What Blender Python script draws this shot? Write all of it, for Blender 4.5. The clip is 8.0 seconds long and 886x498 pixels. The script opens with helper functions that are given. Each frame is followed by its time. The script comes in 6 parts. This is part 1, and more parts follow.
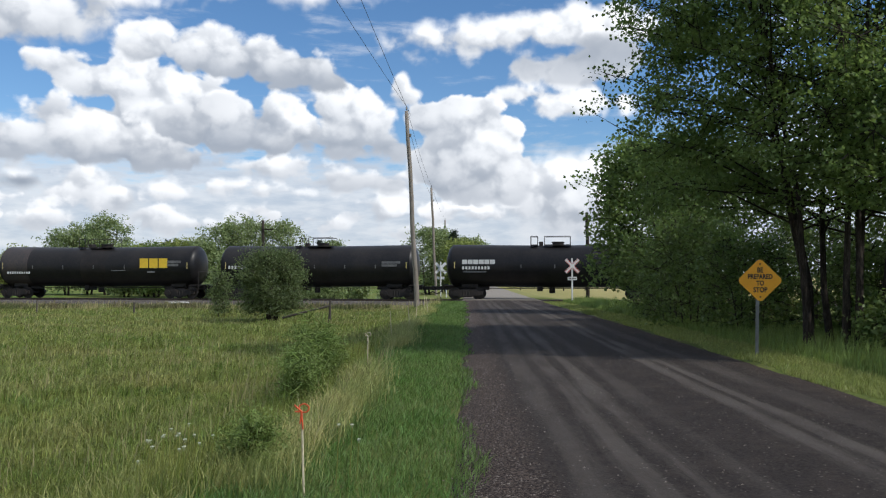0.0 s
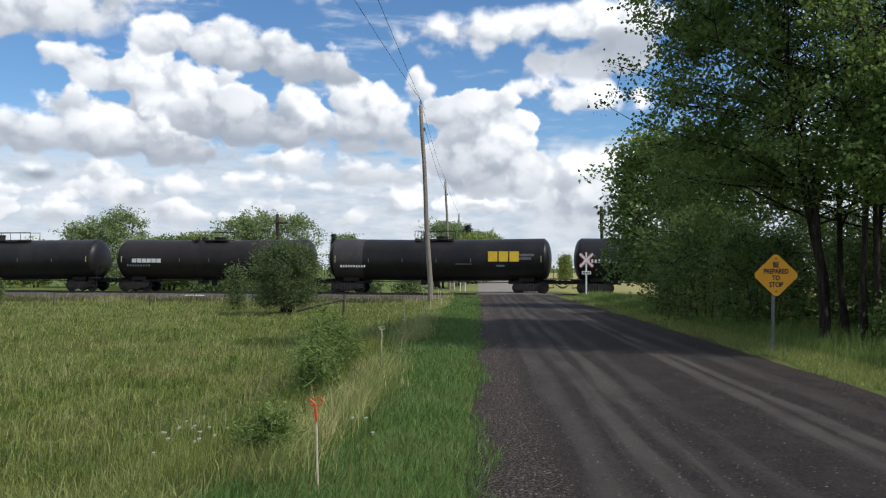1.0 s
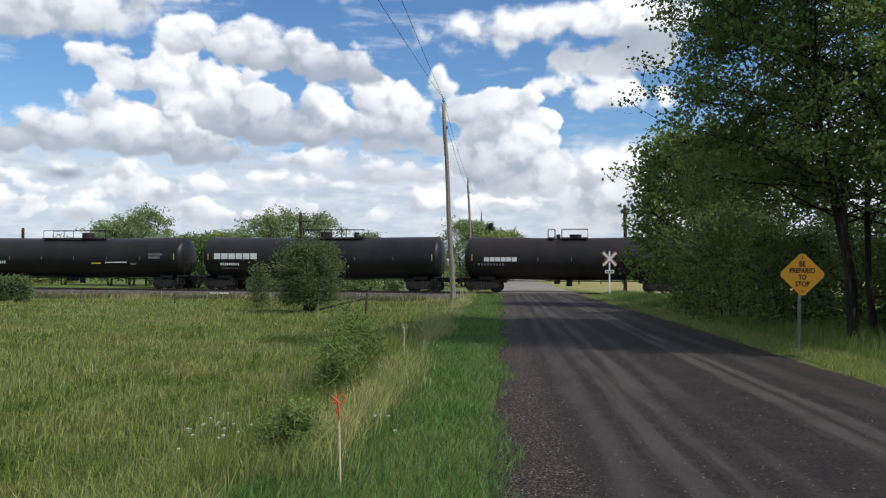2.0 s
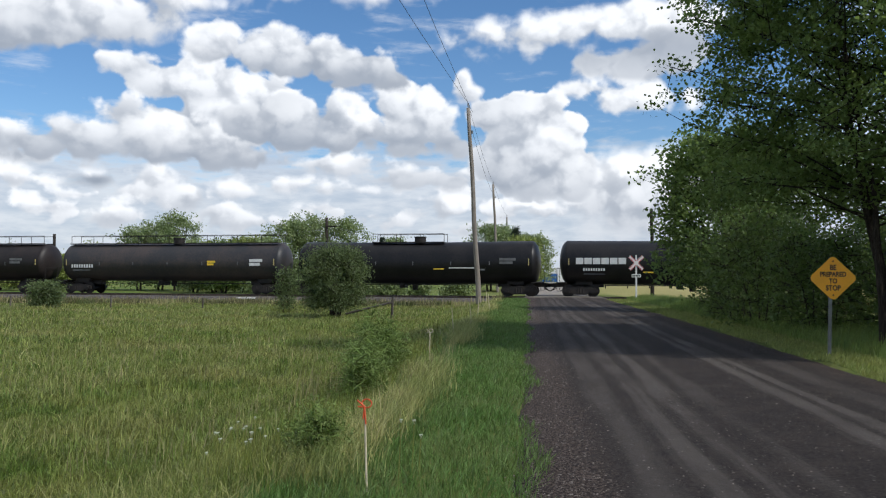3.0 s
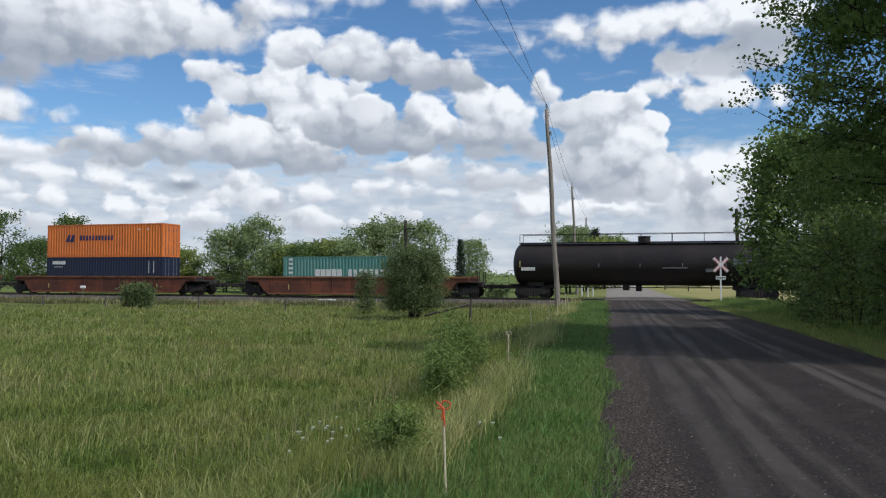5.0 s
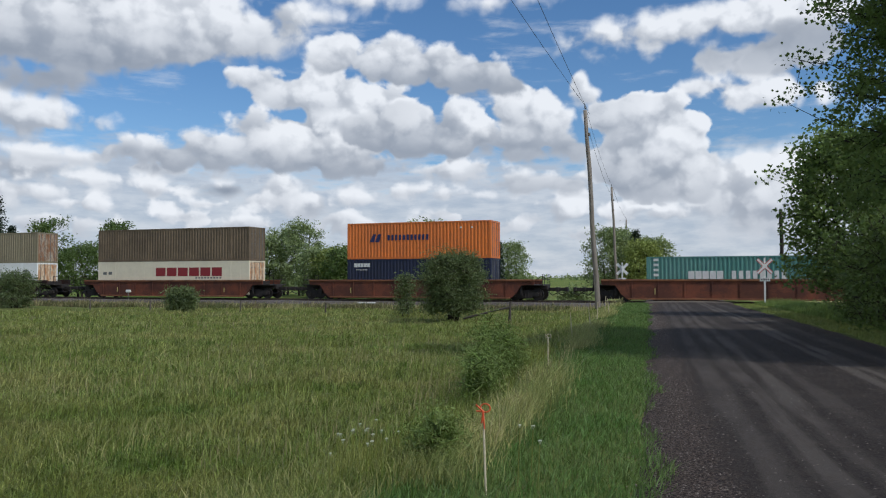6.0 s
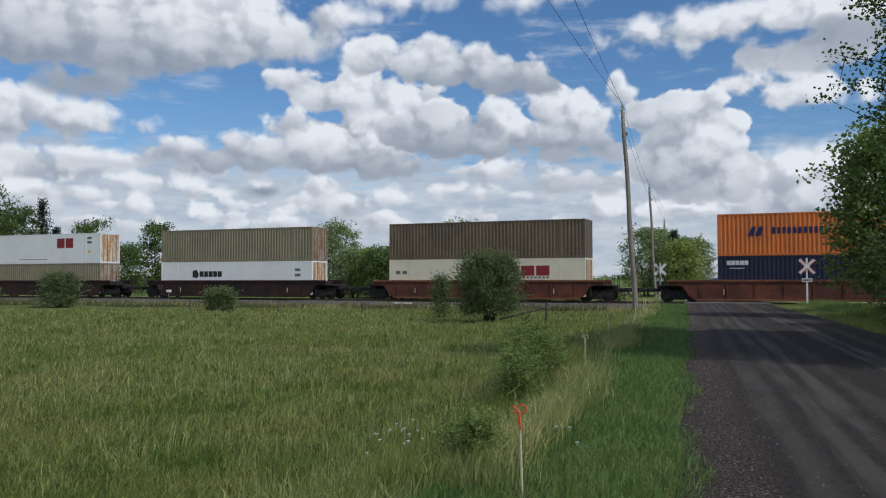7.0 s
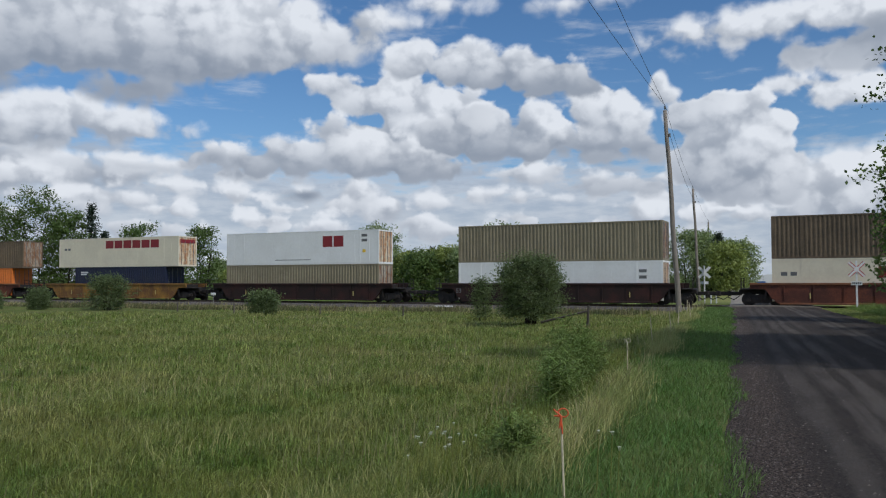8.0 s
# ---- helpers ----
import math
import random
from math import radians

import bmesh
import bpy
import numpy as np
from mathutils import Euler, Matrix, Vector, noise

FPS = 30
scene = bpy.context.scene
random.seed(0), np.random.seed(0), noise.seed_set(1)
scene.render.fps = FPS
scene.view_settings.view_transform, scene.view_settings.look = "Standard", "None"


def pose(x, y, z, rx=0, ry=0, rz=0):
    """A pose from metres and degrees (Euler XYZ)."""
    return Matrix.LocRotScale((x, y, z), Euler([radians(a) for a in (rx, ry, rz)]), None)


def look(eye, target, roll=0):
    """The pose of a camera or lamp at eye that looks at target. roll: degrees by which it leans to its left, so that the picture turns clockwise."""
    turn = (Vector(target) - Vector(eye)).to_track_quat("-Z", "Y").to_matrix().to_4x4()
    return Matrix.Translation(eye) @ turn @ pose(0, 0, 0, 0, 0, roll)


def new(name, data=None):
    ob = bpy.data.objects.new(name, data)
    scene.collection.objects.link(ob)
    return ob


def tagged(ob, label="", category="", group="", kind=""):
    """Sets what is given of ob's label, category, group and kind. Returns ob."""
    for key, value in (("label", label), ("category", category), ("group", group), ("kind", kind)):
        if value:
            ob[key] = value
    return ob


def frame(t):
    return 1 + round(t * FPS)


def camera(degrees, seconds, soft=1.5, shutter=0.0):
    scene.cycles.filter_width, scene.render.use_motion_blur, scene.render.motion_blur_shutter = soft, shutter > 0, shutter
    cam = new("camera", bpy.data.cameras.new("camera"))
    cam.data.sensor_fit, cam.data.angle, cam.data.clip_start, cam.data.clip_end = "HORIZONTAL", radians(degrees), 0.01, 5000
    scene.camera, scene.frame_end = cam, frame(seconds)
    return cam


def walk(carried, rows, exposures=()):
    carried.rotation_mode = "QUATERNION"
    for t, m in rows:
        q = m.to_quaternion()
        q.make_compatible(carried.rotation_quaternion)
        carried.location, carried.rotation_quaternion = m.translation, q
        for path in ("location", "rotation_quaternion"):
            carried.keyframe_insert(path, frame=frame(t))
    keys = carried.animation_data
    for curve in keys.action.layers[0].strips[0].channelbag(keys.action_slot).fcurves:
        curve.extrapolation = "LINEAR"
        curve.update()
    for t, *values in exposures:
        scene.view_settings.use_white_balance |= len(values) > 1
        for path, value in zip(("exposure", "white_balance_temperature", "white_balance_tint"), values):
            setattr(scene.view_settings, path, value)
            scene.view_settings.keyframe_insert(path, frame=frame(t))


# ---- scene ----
cam = camera(56.25, 8.0, 1.2)
EYE = 1.65
# seconds, yaw, pitch, roll of the hand-held pan
TURNS = [
    (0.0, 1.523, 1.874, 0.006),
    (0.5, 1.755, 1.576, -0.035),
    (1.0, 2.478, 1.453, -0.138),
    (1.5, 3.270, 1.294, -0.253),
    (3.0, 5.788, 1.650, -0.126),
    (3.5, 6.935, 1.792, -0.148),
    (4.0, 8.257, 1.732, -0.323),
    (4.5, 9.785, 1.689, -0.324),
    (6.0, 13.878, 1.980, 0.131),
    (6.5, 15.295, 1.890, -0.073),
    (7.0, 16.365, 2.012, 0.105),
    (7.5, 17.688, 2.232, 0.124),
    (8.0, 19.176, 2.235, 0.111),
]
EXPOSED = [(0.0, -0.10, 6200, 10), (3.0, -0.14, 6150, 10), (4.5, -0.24, 6100, 10), (6.5, -0.45, 6000, 10), (8.0, -0.55, 5950, 10)]     # the clip darkens as it turns to the open sky
walk(cam, [(t, pose(0, 0, EYE, 90 + pitch, roll, yaw)) for t, yaw, pitch, roll in TURNS], EXPOSED)

# ---- sky, clouds and sun ----
SUN_AZ, SUN_EL = 115.0, 45.0      # degrees, clockwise from straight ahead; above the horizon


class Nodes:
    """A short way to write node trees."""

    def __init__(self, tree):
        self.tree, self.nodes, self.links = tree, tree.nodes, tree.links

    def add(self, kind, **given):
        n = self.nodes.new(kind)
        for k, v in given.items():
            setattr(n, k, v)
        return n

    def put(self, sock, v):
        if isinstance(v, bpy.types.NodeSocket):
            self.links.new(v, sock)
        elif v is not None:
            sock.default_value = v

    def math(self, op, a, b=None, c=None, clamp=False):
        n = self.add("ShaderNodeMath", operation=op, use_clamp=clamp)
        for k, v in enumerate((a, b, c)):
            self.put(n.inputs[k], v)
        return n.outputs[0]

    def vec(self, op, a, b=None):
        n = self.add("ShaderNodeVectorMath", operation=op)
        self.put(n.inputs[0], a)
        self.put(n.inputs[1], b)
        return n.outputs["Value"] if op in ("DOT_PRODUCT", "LENGTH") else n.outputs[0]

    def noise(self, v, scale, detail=4, rough=0.55, lac=2.0, dist=0.0):
        n = self.add("ShaderNodeTexNoise")
        self.put(n.inputs["Vector"], v)
        for k, x in (("Scale", scale), ("Detail", detail), ("Roughness", rough), ("Lacunarity", lac), ("Distortion", dist)):
            n.inputs[k].default_value = x
        return n.outputs[0]

    def step(self, x, lo, hi, a=0.0, b=1.0):
        n = self.add("ShaderNodeMapRange", interpolation_type="SMOOTHSTEP", clamp=False)     # a smooth step ends of itself
        for k, v in enumerate((x, lo, hi, a, b)):
            self.put(n.inputs[k], v)
        return n.outputs[0]

    def mix(self, f, a, b, blend="MIX"):
        n = self.add("ShaderNodeMix", data_type="RGBA", blend_type=blend)
        self.put(n.inputs[0], f)
        for k, v in ((6, a), (7, b)):
            self.put(n.inputs[k], (*v, 1) if isinstance(v, tuple) and len(v) == 3 else v)
        return n.outputs[2]


# each heap of cloud, far ones first: softness, grey of the base, heights of base and top, bearing, half width,
# how far its sunny side shows, then its swellings: bearing, height, half width, rise, fall (degrees)
HEAPS = [
    (1.6, 0.35, 2.7, 10.6, 8.1, 6.6, 0, [(8.2, 5.8, 6.64, 2.73, 3.52)]),   # pale layer over the right-hand horizon
    (0.9, 0.25, 14.3, 17.5, 4.5, 10.0, 0, [(0.4, 16.2, 5.86, 0.63, 1.33), (4.5, 16.5, 6.25, 1.02, 1.17), (8.4, 16.6, 4.69, 1.56, 1.56)]),   # streak high over the road
    (0.6, 0.9, 15.2, 10.8, 6.9, 5.6, 0.0, [(6.4, 13.9, 3.52, 1.17, 1.09), (9.0, 14.4, 3.52, 1.56, 1.95), (4.4, 12.4, 2.19, 0.78, 0.63), (7.7, 11.7, 3.52, 1.17, 0.94)]),   # grey-topped cloud behind the maple
    (1.3, 0.2, 17.5, 20.4, -17.5, 8.6, 0, [(-19.3, 18.8, 2.73, 0.55, 0.63), (-10.3, 18.6, 2.34, 0.39, 0.39), (-22.9, 17.5, 2.34, 0.47, 0.63)]),   # wisps
    (1.0, 0.75, 5.9, 9.8, -46.1, 11.7, 0.0, [(-45.6, 7.5, 6.64, 1.17, 1.56), (-41.3, 7.0, 4.69, 0.78, 1.02), (-51.0, 7.6, 6.64, 2.34, 2.73)]),   # bank at the far left
    (0.8, 0.5, 8.2, 12.7, -42.5, 7.3, 0.1, [(-44.5, 10.3, 3.52, 1.72, 2.11), (-41.0, 10.0, 3.91, 1.33, 1.56), (-37.5, 9.8, 1.41, 0.63, 0.70), (-46.8, 9.8, 2.34, 1.56, 1.72)]),   # broad cloud at the left
    (0.9, 1.0, 11.8, 20.2, -36.8, 20.3, 0.25, [(-43.4, 15.4, 10.16, 4.30, 2.58), (-36.5, 15.7, 7.81, 4.30, 2.97), (-31.4, 16.1, 5.08, 3.13, 2.27), (-27.0, 16.2, 2.34, 1.80, 1.72), (-24.8, 17.4, 1.95, 1.17, 1.95), (-39.7, 12.6, 3.13, 0.94, 1.17), (-52.0, 14.9, 7.81, 4.69, 3.91)]),   # grey heap overhead at the left
    (0.8, 0.4, 7.0, 8.8, -36.6, 6.4, 0, [(-40.0, 8.0, 2.58, 0.31, 0.39), (-37.2, 7.7, 2.34, 0.39, 0.47), (-32.4, 7.1, 1.95, 0.23, 0.31)]),   # tail of the small tower
    (0.3, 0.45, 7.3, 9.3, -34.6, 2.3, 0.15, [(-34.7, 8.3, 1.95, 1.02, 1.02), (-33.5, 7.8, 1.09, 0.70, 0.63), (-35.7, 8.0, 1.09, 0.70, 0.70)]),   # small bright tower
    (0.7, 0.55, 3.7, 7.1, -33.1, 18.6, 0.1, [(-24.8, 6.1, 2.03, 1.02, 1.33), (-22.9, 5.0, 1.56, 1.02, 1.17), (-26.3, 5.4, 2.34, 0.63, 0.63), (-19.7, 5.6, 1.56, 0.55, 0.55), (-16.6, 6.0, 2.34, 0.55, 0.55), (-36.4, 6.3, 3.52, 0.55, 0.63), (-41.6, 5.5, 3.91, 0.70, 0.78), (-46.7, 3.9, 2.34, 0.70, 1.02), (-43.6, 4.6, 2.73, 0.70, 0.78), (-46.8, 6.9, 2.34, 0.55, 0.70)]),   # low heaps
    (0.4, 0.4, 2.7, 6.5, -25.2, 24.0, 0.15, [(-39.2, 3.6, 2.34, 0.39, 0.63), (-37.1, 4.7, 1.41, 0.47, 0.55), (-27.5, 3.6, 1.95, 0.39, 0.55), (-20.9, 4.0, 1.80, 0.55, 0.70), (-18.6, 3.4, 2.73, 0.39, 0.55), (-13.5, 4.4, 1.95, 0.47, 0.63), (-10.4, 3.8, 2.34, 0.39, 0.63), (-3.0, 3.3, 1.56, 0.39, 0.55), (-45.5, 5.4, 1.56, 0.47, 0.55), (-33.2, 5.8, 1.56, 0.31, 0.39)]),   # scattered low puffs
    (0.3, 0.2, 2.2, 4.9, -30.0, 2.9, 0, [(-30.7, 4.1, 2.19, 0.55, 0.70), (-29.4, 4.9, 2.34, 0.31, 0.31)]),   # cream-lit low heap
    (0.5, 0.5, 3.0, 5.6, -6.1, 10.9, 0.15, [(-16.2, 6.0, 1.56, 0.39, 0.39), (-12.3, 5.8, 1.41, 0.31, 0.31), (-5.9, 4.9, 1.95, 0.63, 0.94), (-5.1, 4.3, 2.73, 0.47, 0.63), (-1.3, 4.7, 1.95, 0.55, 0.78), (1.3, 4.3, 1.95, 0.55, 0.55), (-4.0, 5.8, 2.34, 0.47, 0.47)]),   # low heaps by the road
    (0.5, 0.5, 6.7, 8.4, -9.7, 6.8, 0.1, [(-13.9, 7.5, 1.88, 0.63, 0.55), (-11.3, 7.7, 1.72, 0.70, 0.63), (-8.5, 6.6, 2.73, 0.55, 0.55), (-5.1, 6.4, 2.73, 0.55, 0.55)]),   # small heaps under the belly
    (0.45, 0.55, 7.7, 14.5, -23.4, 6.6, 0.15, [(-26.4, 13.3, 1.80, 0.70, 1.02), (-27.9, 13.6, 0.70, 0.23, 0.39), (-24.4, 12.5, 2.34, 1.17, 1.56), (-21.7, 12.3, 2.73, 2.34, 2.34), (-20.9, 10.2, 3.52, 2.34, 2.73), (-24.4, 9.6, 3.13, 1.72, 1.72), (-17.8, 11.9, 2.34, 1.56, 1.95)]),   # white ridge
    (0.5, 0.75, 8.0, 13.6, -7.9, 4.9, 0.15, [(-8.3, 11.7, 2.34, 1.72, 1.80), (-6.6, 10.7, 1.56, 1.17, 1.56), (-8.5, 9.3, 3.13, 1.33, 1.25), (-5.5, 8.9, 2.34, 1.09, 1.02), (-10.8, 9.1, 1.95, 0.94, 0.86)]),   # right-hand heap
    (0.5, 1.0, 12.6, 16.7, -14.6, 7.6, 0.1, [(-21.1, 15.1, 1.95, 1.33, 1.33), (-17.4, 14.9, 2.73, 1.56, 1.72), (-14.2, 14.6, 2.73, 1.25, 1.80), (-11.3, 14.1, 2.34, 1.09, 1.41), (-9.2, 13.3, 1.41, 0.63, 0.78)]),   # grey cap of the main heap
    (0.5, 0.9, 7.0, 10.9, -25.6, 9.2, 0.15, [(-26.8, 10.3, 2.03, 1.25, 1.33), (-29.4, 8.7, 2.73, 1.09, 1.41), (-24.8, 9.1, 3.13, 1.88, 1.95), (-21.7, 8.3, 3.52, 1.72, 1.41), (-32.4, 8.1, 2.34, 0.55, 0.94), (-18.5, 7.7, 1.95, 0.70, 0.63)]),   # left shoulder of the main heap
    (0.4, 1.0, 8.2, 12.1, -14.7, 5.6, 0.45, [(-18.5, 10.0, 2.34, 1.25, 1.41), (-16.2, 10.5, 2.73, 1.56, 1.95), (-13.1, 10.7, 2.19, 1.41, 1.72), (-11.3, 9.9, 1.72, 1.33, 1.17), (-14.6, 9.2, 3.52, 0.94, 1.02)]),   # grey belly of the main heap
    (0.3, 0.4, 5.0, 12.3, 0.6, 4.9, 0.35, [(-2.7, 10.9, 1.33, 1.09, 1.56), (-0.7, 11.0, 1.72, 1.33, 2.34), (1.4, 11.2, 1.56, 1.25, 2.34), (0.3, 8.4, 3.71, 2.34, 3.28), (2.7, 9.9, 1.41, 1.17, 1.95), (3.4, 7.1, 1.56, 1.95, 2.03), (-1.5, 7.7, 2.34, 2.34, 2.34), (2.0, 6.3, 2.42, 1.56, 1.09)]),   # tall heap by the pole
    (0.35, 0.3, 11.4, 13.9, -4.2, 1.0, 0.1, [(-4.5, 13.2, 0.59, 0.63, 0.86), (-4.0, 12.3, 0.86, 0.47, 0.55)]),   # small tower over the pole
    (0.9, 1.3, 5.9, 7.2, -28.5, 1.3, 0, [(-28.5, 5.8, 1.25, 0.51, 0.43)]),   # small dark scud
]


def billow_group():
    """Cauliflower relief of cloud at a bearing and height in degrees, about nought."""
    tree = bpy.data.node_groups.new("cloud_billow", "ShaderNodeTree")
    tree.interface.new_socket("Place", in_out="INPUT", socket_type="NodeSocketVector")
    tree.interface.new_socket("Relief", in_out="OUTPUT", socket_type="NodeSocketFloat")
    g = Nodes(tree)
    p = g.vec("MULTIPLY", g.add("NodeGroupInput").outputs[0], (1.0, 1.15, 0))
    warp = g.add("ShaderNodeTexNoise")
    g.put(warp.inputs["Vector"], p)
    warp.inputs["Scale"].default_value, warp.inputs["Detail"].default_value = 0.5, 3
    q = g.vec("ADD", p, g.vec("MULTIPLY", g.vec("SUBTRACT", warp.outputs["Color"], (0.5, 0.5, 0.5)), (2.2, 1.6, 0)))
    cells = g.add("ShaderNodeTexVoronoi", feature="SMOOTH_F1", voronoi_dimensions="2D")
    g.put(cells.inputs["Vector"], q)
    for k, v in (("Scale", 0.40), ("Detail", 1.6), ("Roughness", 0.38), ("Lacunarity", 2.2), ("Smoothness", 0.35)):
        cells.inputs[k].default_value = v
    d = cells.outputs["Distance"]
    puff = g.math("SUBTRACT", 0.34, g.math("MULTIPLY", d, d))
    fine = g.math("SUBTRACT", g.noise(p, 0.5, 8, 0.52, 2.1, 0.25), 0.5)
    g.links.new(g.math("MULTIPLY_ADD", fine, 1.15, g.math("MULTIPLY", puff, 0.85)), g.add("NodeGroupOutput").inputs[0])
    return tree


def heap_group(soft, grey, base, top, middle, half, side, swells):
    """One heap laid over the colour behind it."""
    tree = bpy.data.node_groups.new("cloud_heap", "ShaderNodeTree")
    for name in ("Bearing", "Height", "Relief", "Facing"):
        tree.interface.new_socket(name, in_out="INPUT", socket_type="NodeSocketFloat")
    for name in ("Cover", "Tone"):
        tree.interface.new_socket(name, in_out="OUTPUT", socket_type="NodeSocketFloat")
    g = Nodes(tree)
    bearing, height, relief, facing = g.add("NodeGroupInput").outputs[:4]
    far = sun_side = None
    for u, v, a, rise, fall in swells:
        dv = g.math("SUBTRACT", height, v)
        du = g.math("MULTIPLY", g.math("SUBTRACT", bearing, u), 1 / a)
        faces_sun = g.math("MULTIPLY_ADD", du, 0.25 + 0.4 * side, g.math("MULTIPLY", dv, 1.8 / (rise + fall)))
        dv = g.math("MAXIMUM", g.math("MULTIPLY", dv, 1 / rise), g.math("MULTIPLY", dv, -1 / fall))
        r = g.math("SQRT", g.math("MULTIPLY_ADD", du, du, g.math("MULTIPLY", dv, dv)))
        d = g.math("MULTIPLY", g.math("SUBTRACT", 1.0, r), min(a, 0.5 * (rise + fall)))
        if far is None:
            far, sun_side = d, faces_sun
        else:
            front = g.step(g.math("SUBTRACT", d, far), -0.7, 0.7)
            sun_side = g.math("MULTIPLY_ADD", front, g.math("SUBTRACT", faces_sun, sun_side), sun_side)
            far = g.math("SMOOTH_MAX", far, d, 0.7)
    reach = min(0.95, 0.35 + 0.16 * half)
    far = g.math("ADD", far, g.math("MULTIPLY_ADD", relief, 1.15 * reach, 0.02 * reach))
    cover = g.step(far, -0.35 * soft - 0.05, 0.55 * soft, 0.0, 0.98)
    lift = g.step(g.math("MULTIPLY_ADD", relief, 0.9, height), base, base + 0.75 * (top - base), 1.0 - grey, 1.0)
    if side:
        sunny = g.step(g.math("MULTIPLY_ADD", relief, 0.8, g.math("SUBTRACT", bearing, middle)), -0.7 * half, 0.7 * half, 1.0 - side, 1.0)
        lift = g.math("MULTIPLY", lift, sunny)
    round_side = g.step(g.math("MULTIPLY_ADD", relief, 0.7, sun_side), -1.1, 0.55)
    tone = g.math("MULTIPLY_ADD", facing, 0.36, g.math("MULTIPLY_ADD", round_side, 0.46, 0.30))
    tone = g.math("POWER", g.math("MULTIPLY", g.math("MULTIPLY_ADD", lift, 0.8, 0.2), tone), 1.25)
    tone = g.math("MINIMUM", 1.0, g.math("ADD", g.step(far, 0.8 * soft + 0.2, 0.0, 0.0, 0.12 / (0.4 + grey)), tone))
    ends = g.add("NodeGroupOutput")
    g.links.new(cover, ends.inputs[0])
    g.links.new(tone, ends.inputs[1])
    return tree


def make_world():
    world = bpy.data.worlds.new("sky")
    scene.world = world
    world.use_nodes = True
    world.node_tree.nodes.clear()
    g = Nodes(world.node_tree)
    sky = g.add("ShaderNodeTexSky", sky_type="NISHITA", sun_disc=False)
    sky.sun_elevation, sky.sun_rotation = radians(SUN_EL), radians(SUN_AZ)
    sky.air_density, sky.dust_density, sky.ozone_density = 1.0, 0.0, 4.0
    blue = g.add("ShaderNodeHueSaturation")
    blue.inputs["Saturation"].default_value = 1.12
    g.links.new(sky.outputs[0], blue.inputs["Color"])
    col = g.vec("MULTIPLY", blue.outputs[0], (SKY, SKY, SKY))
    way = g.add("ShaderNodeTexCoord").outputs["Generated"]
    xyz = g.add("ShaderNodeSeparateXYZ")
    g.links.new(way, xyz.inputs[0])
    bearing = g.math("DEGREES", g.math("ARCTAN2", xyz.outputs[0], xyz.outputs[1]))
    height = g.math("DEGREES", g.math("ARCSINE", xyz.outputs[2]))
    spot = g.add("ShaderNodeCombineXYZ")
    g.links.new(bearing, spot.inputs[0])
    g.links.new(height, spot.inputs[1])
    place = spot.outputs[0]
    group = billow_group()

    def billow(shift):
        moved = g.vec("ADD", place, shift)
        n = g.add("ShaderNodeGroup", node_tree=group)
        g.put(n.inputs[0], moved)
        return n.outputs[0]

    relief = billow((0, 0, 0))
    facing = g.math("ADD", g.math("SUBTRACT", relief, billow((0.45, 0.55, 0))), g.math("MULTIPLY", g.math("SUBTRACT", relief, billow((1.3, 1.6, 0))), 0.8))
    facing = g.step(facing, -0.75, 0.5)

    def paint(cover, tone, bright=(1.14, 1.135, 1.125), grey=(0.34, 0.385, 0.455)):
        return g.mix(cover, col, g.vec("MULTIPLY", g.mix(tone, grey, bright), (CLOUD, CLOUD, CLOUD)))

    # thin haze of high cloud, then the sky all round and overhead, broken by heaps
    streak = g.noise(g.vec("MULTIPLY", place, (0.16, 0.8, 0)), 1.0, 6, 0.6)
    col = paint(g.step(streak, 0.52, 0.78, 0.0, 0.45), 0.8)
    dome = g.vec("MULTIPLY", way, (1.0, 1.0, 1.8))
    heap = g.noise(dome, 2.6, 7, 0.55)
    ahead = g.math("MULTIPLY", g.step(g.math("ABSOLUTE", g.math("ADD", bearing, 18.0)), 44, 34), g.step(height, 30, 23))
    cover = g.math("MULTIPLY", g.step(heap, 0.48, 0.58), g.math("SUBTRACT", 1.0, ahead))
    col = paint(cover, g.step(heap, 0.72, 0.5, 0.25, 1.0))
    # the grey-white layer above the horizon
    low = g.noise(g.vec("MULTIPLY", place, (0.30, 1.1, 0)), 1.0, 6, 0.58)
    edge = g.math("MULTIPLY_ADD", g.math("SUBTRACT", low, 0.5), 9.0, height)
    col = paint(g.step(edge, 9.6, 6.2, 0.0, 0.93), g.step(low, 0.30, 0.70, 0.30, 0.80), (0.93, 0.935, 0.94), (0.42, 0.51, 0.63))
    for given in HEAPS:
        n = g.add("ShaderNodeGroup", node_tree=heap_group(*given))
        for k, value in enumerate((bearing, height, relief, facing)):
            g.put(n.inputs[k], value)
        col = paint(n.outputs[0], n.outputs[1])
    b = g.add("ShaderNodeBackground")
    g.links.new(col, b.inputs[0])
    g.links.new(b.outputs[0], g.add("ShaderNodeOutputWorld").inputs[0])


SKY, CLOUD, SUN = 0.125, 1.01, 3.65
make_world()
sun = new("sun", bpy.data.lights.new("sun", "SUN"))
sun.data.energy, sun.data.angle, sun.data.color = SUN, radians(0.53), (1.0, 0.94, 0.84)
se, sa = radians(SUN_EL), radians(SUN_AZ)
sun.matrix_world = look((math.sin(sa) * math.cos(se) * 90, math.cos(sa) * math.cos(se) * 90, math.sin(se) * 90), (0, 0, 0))

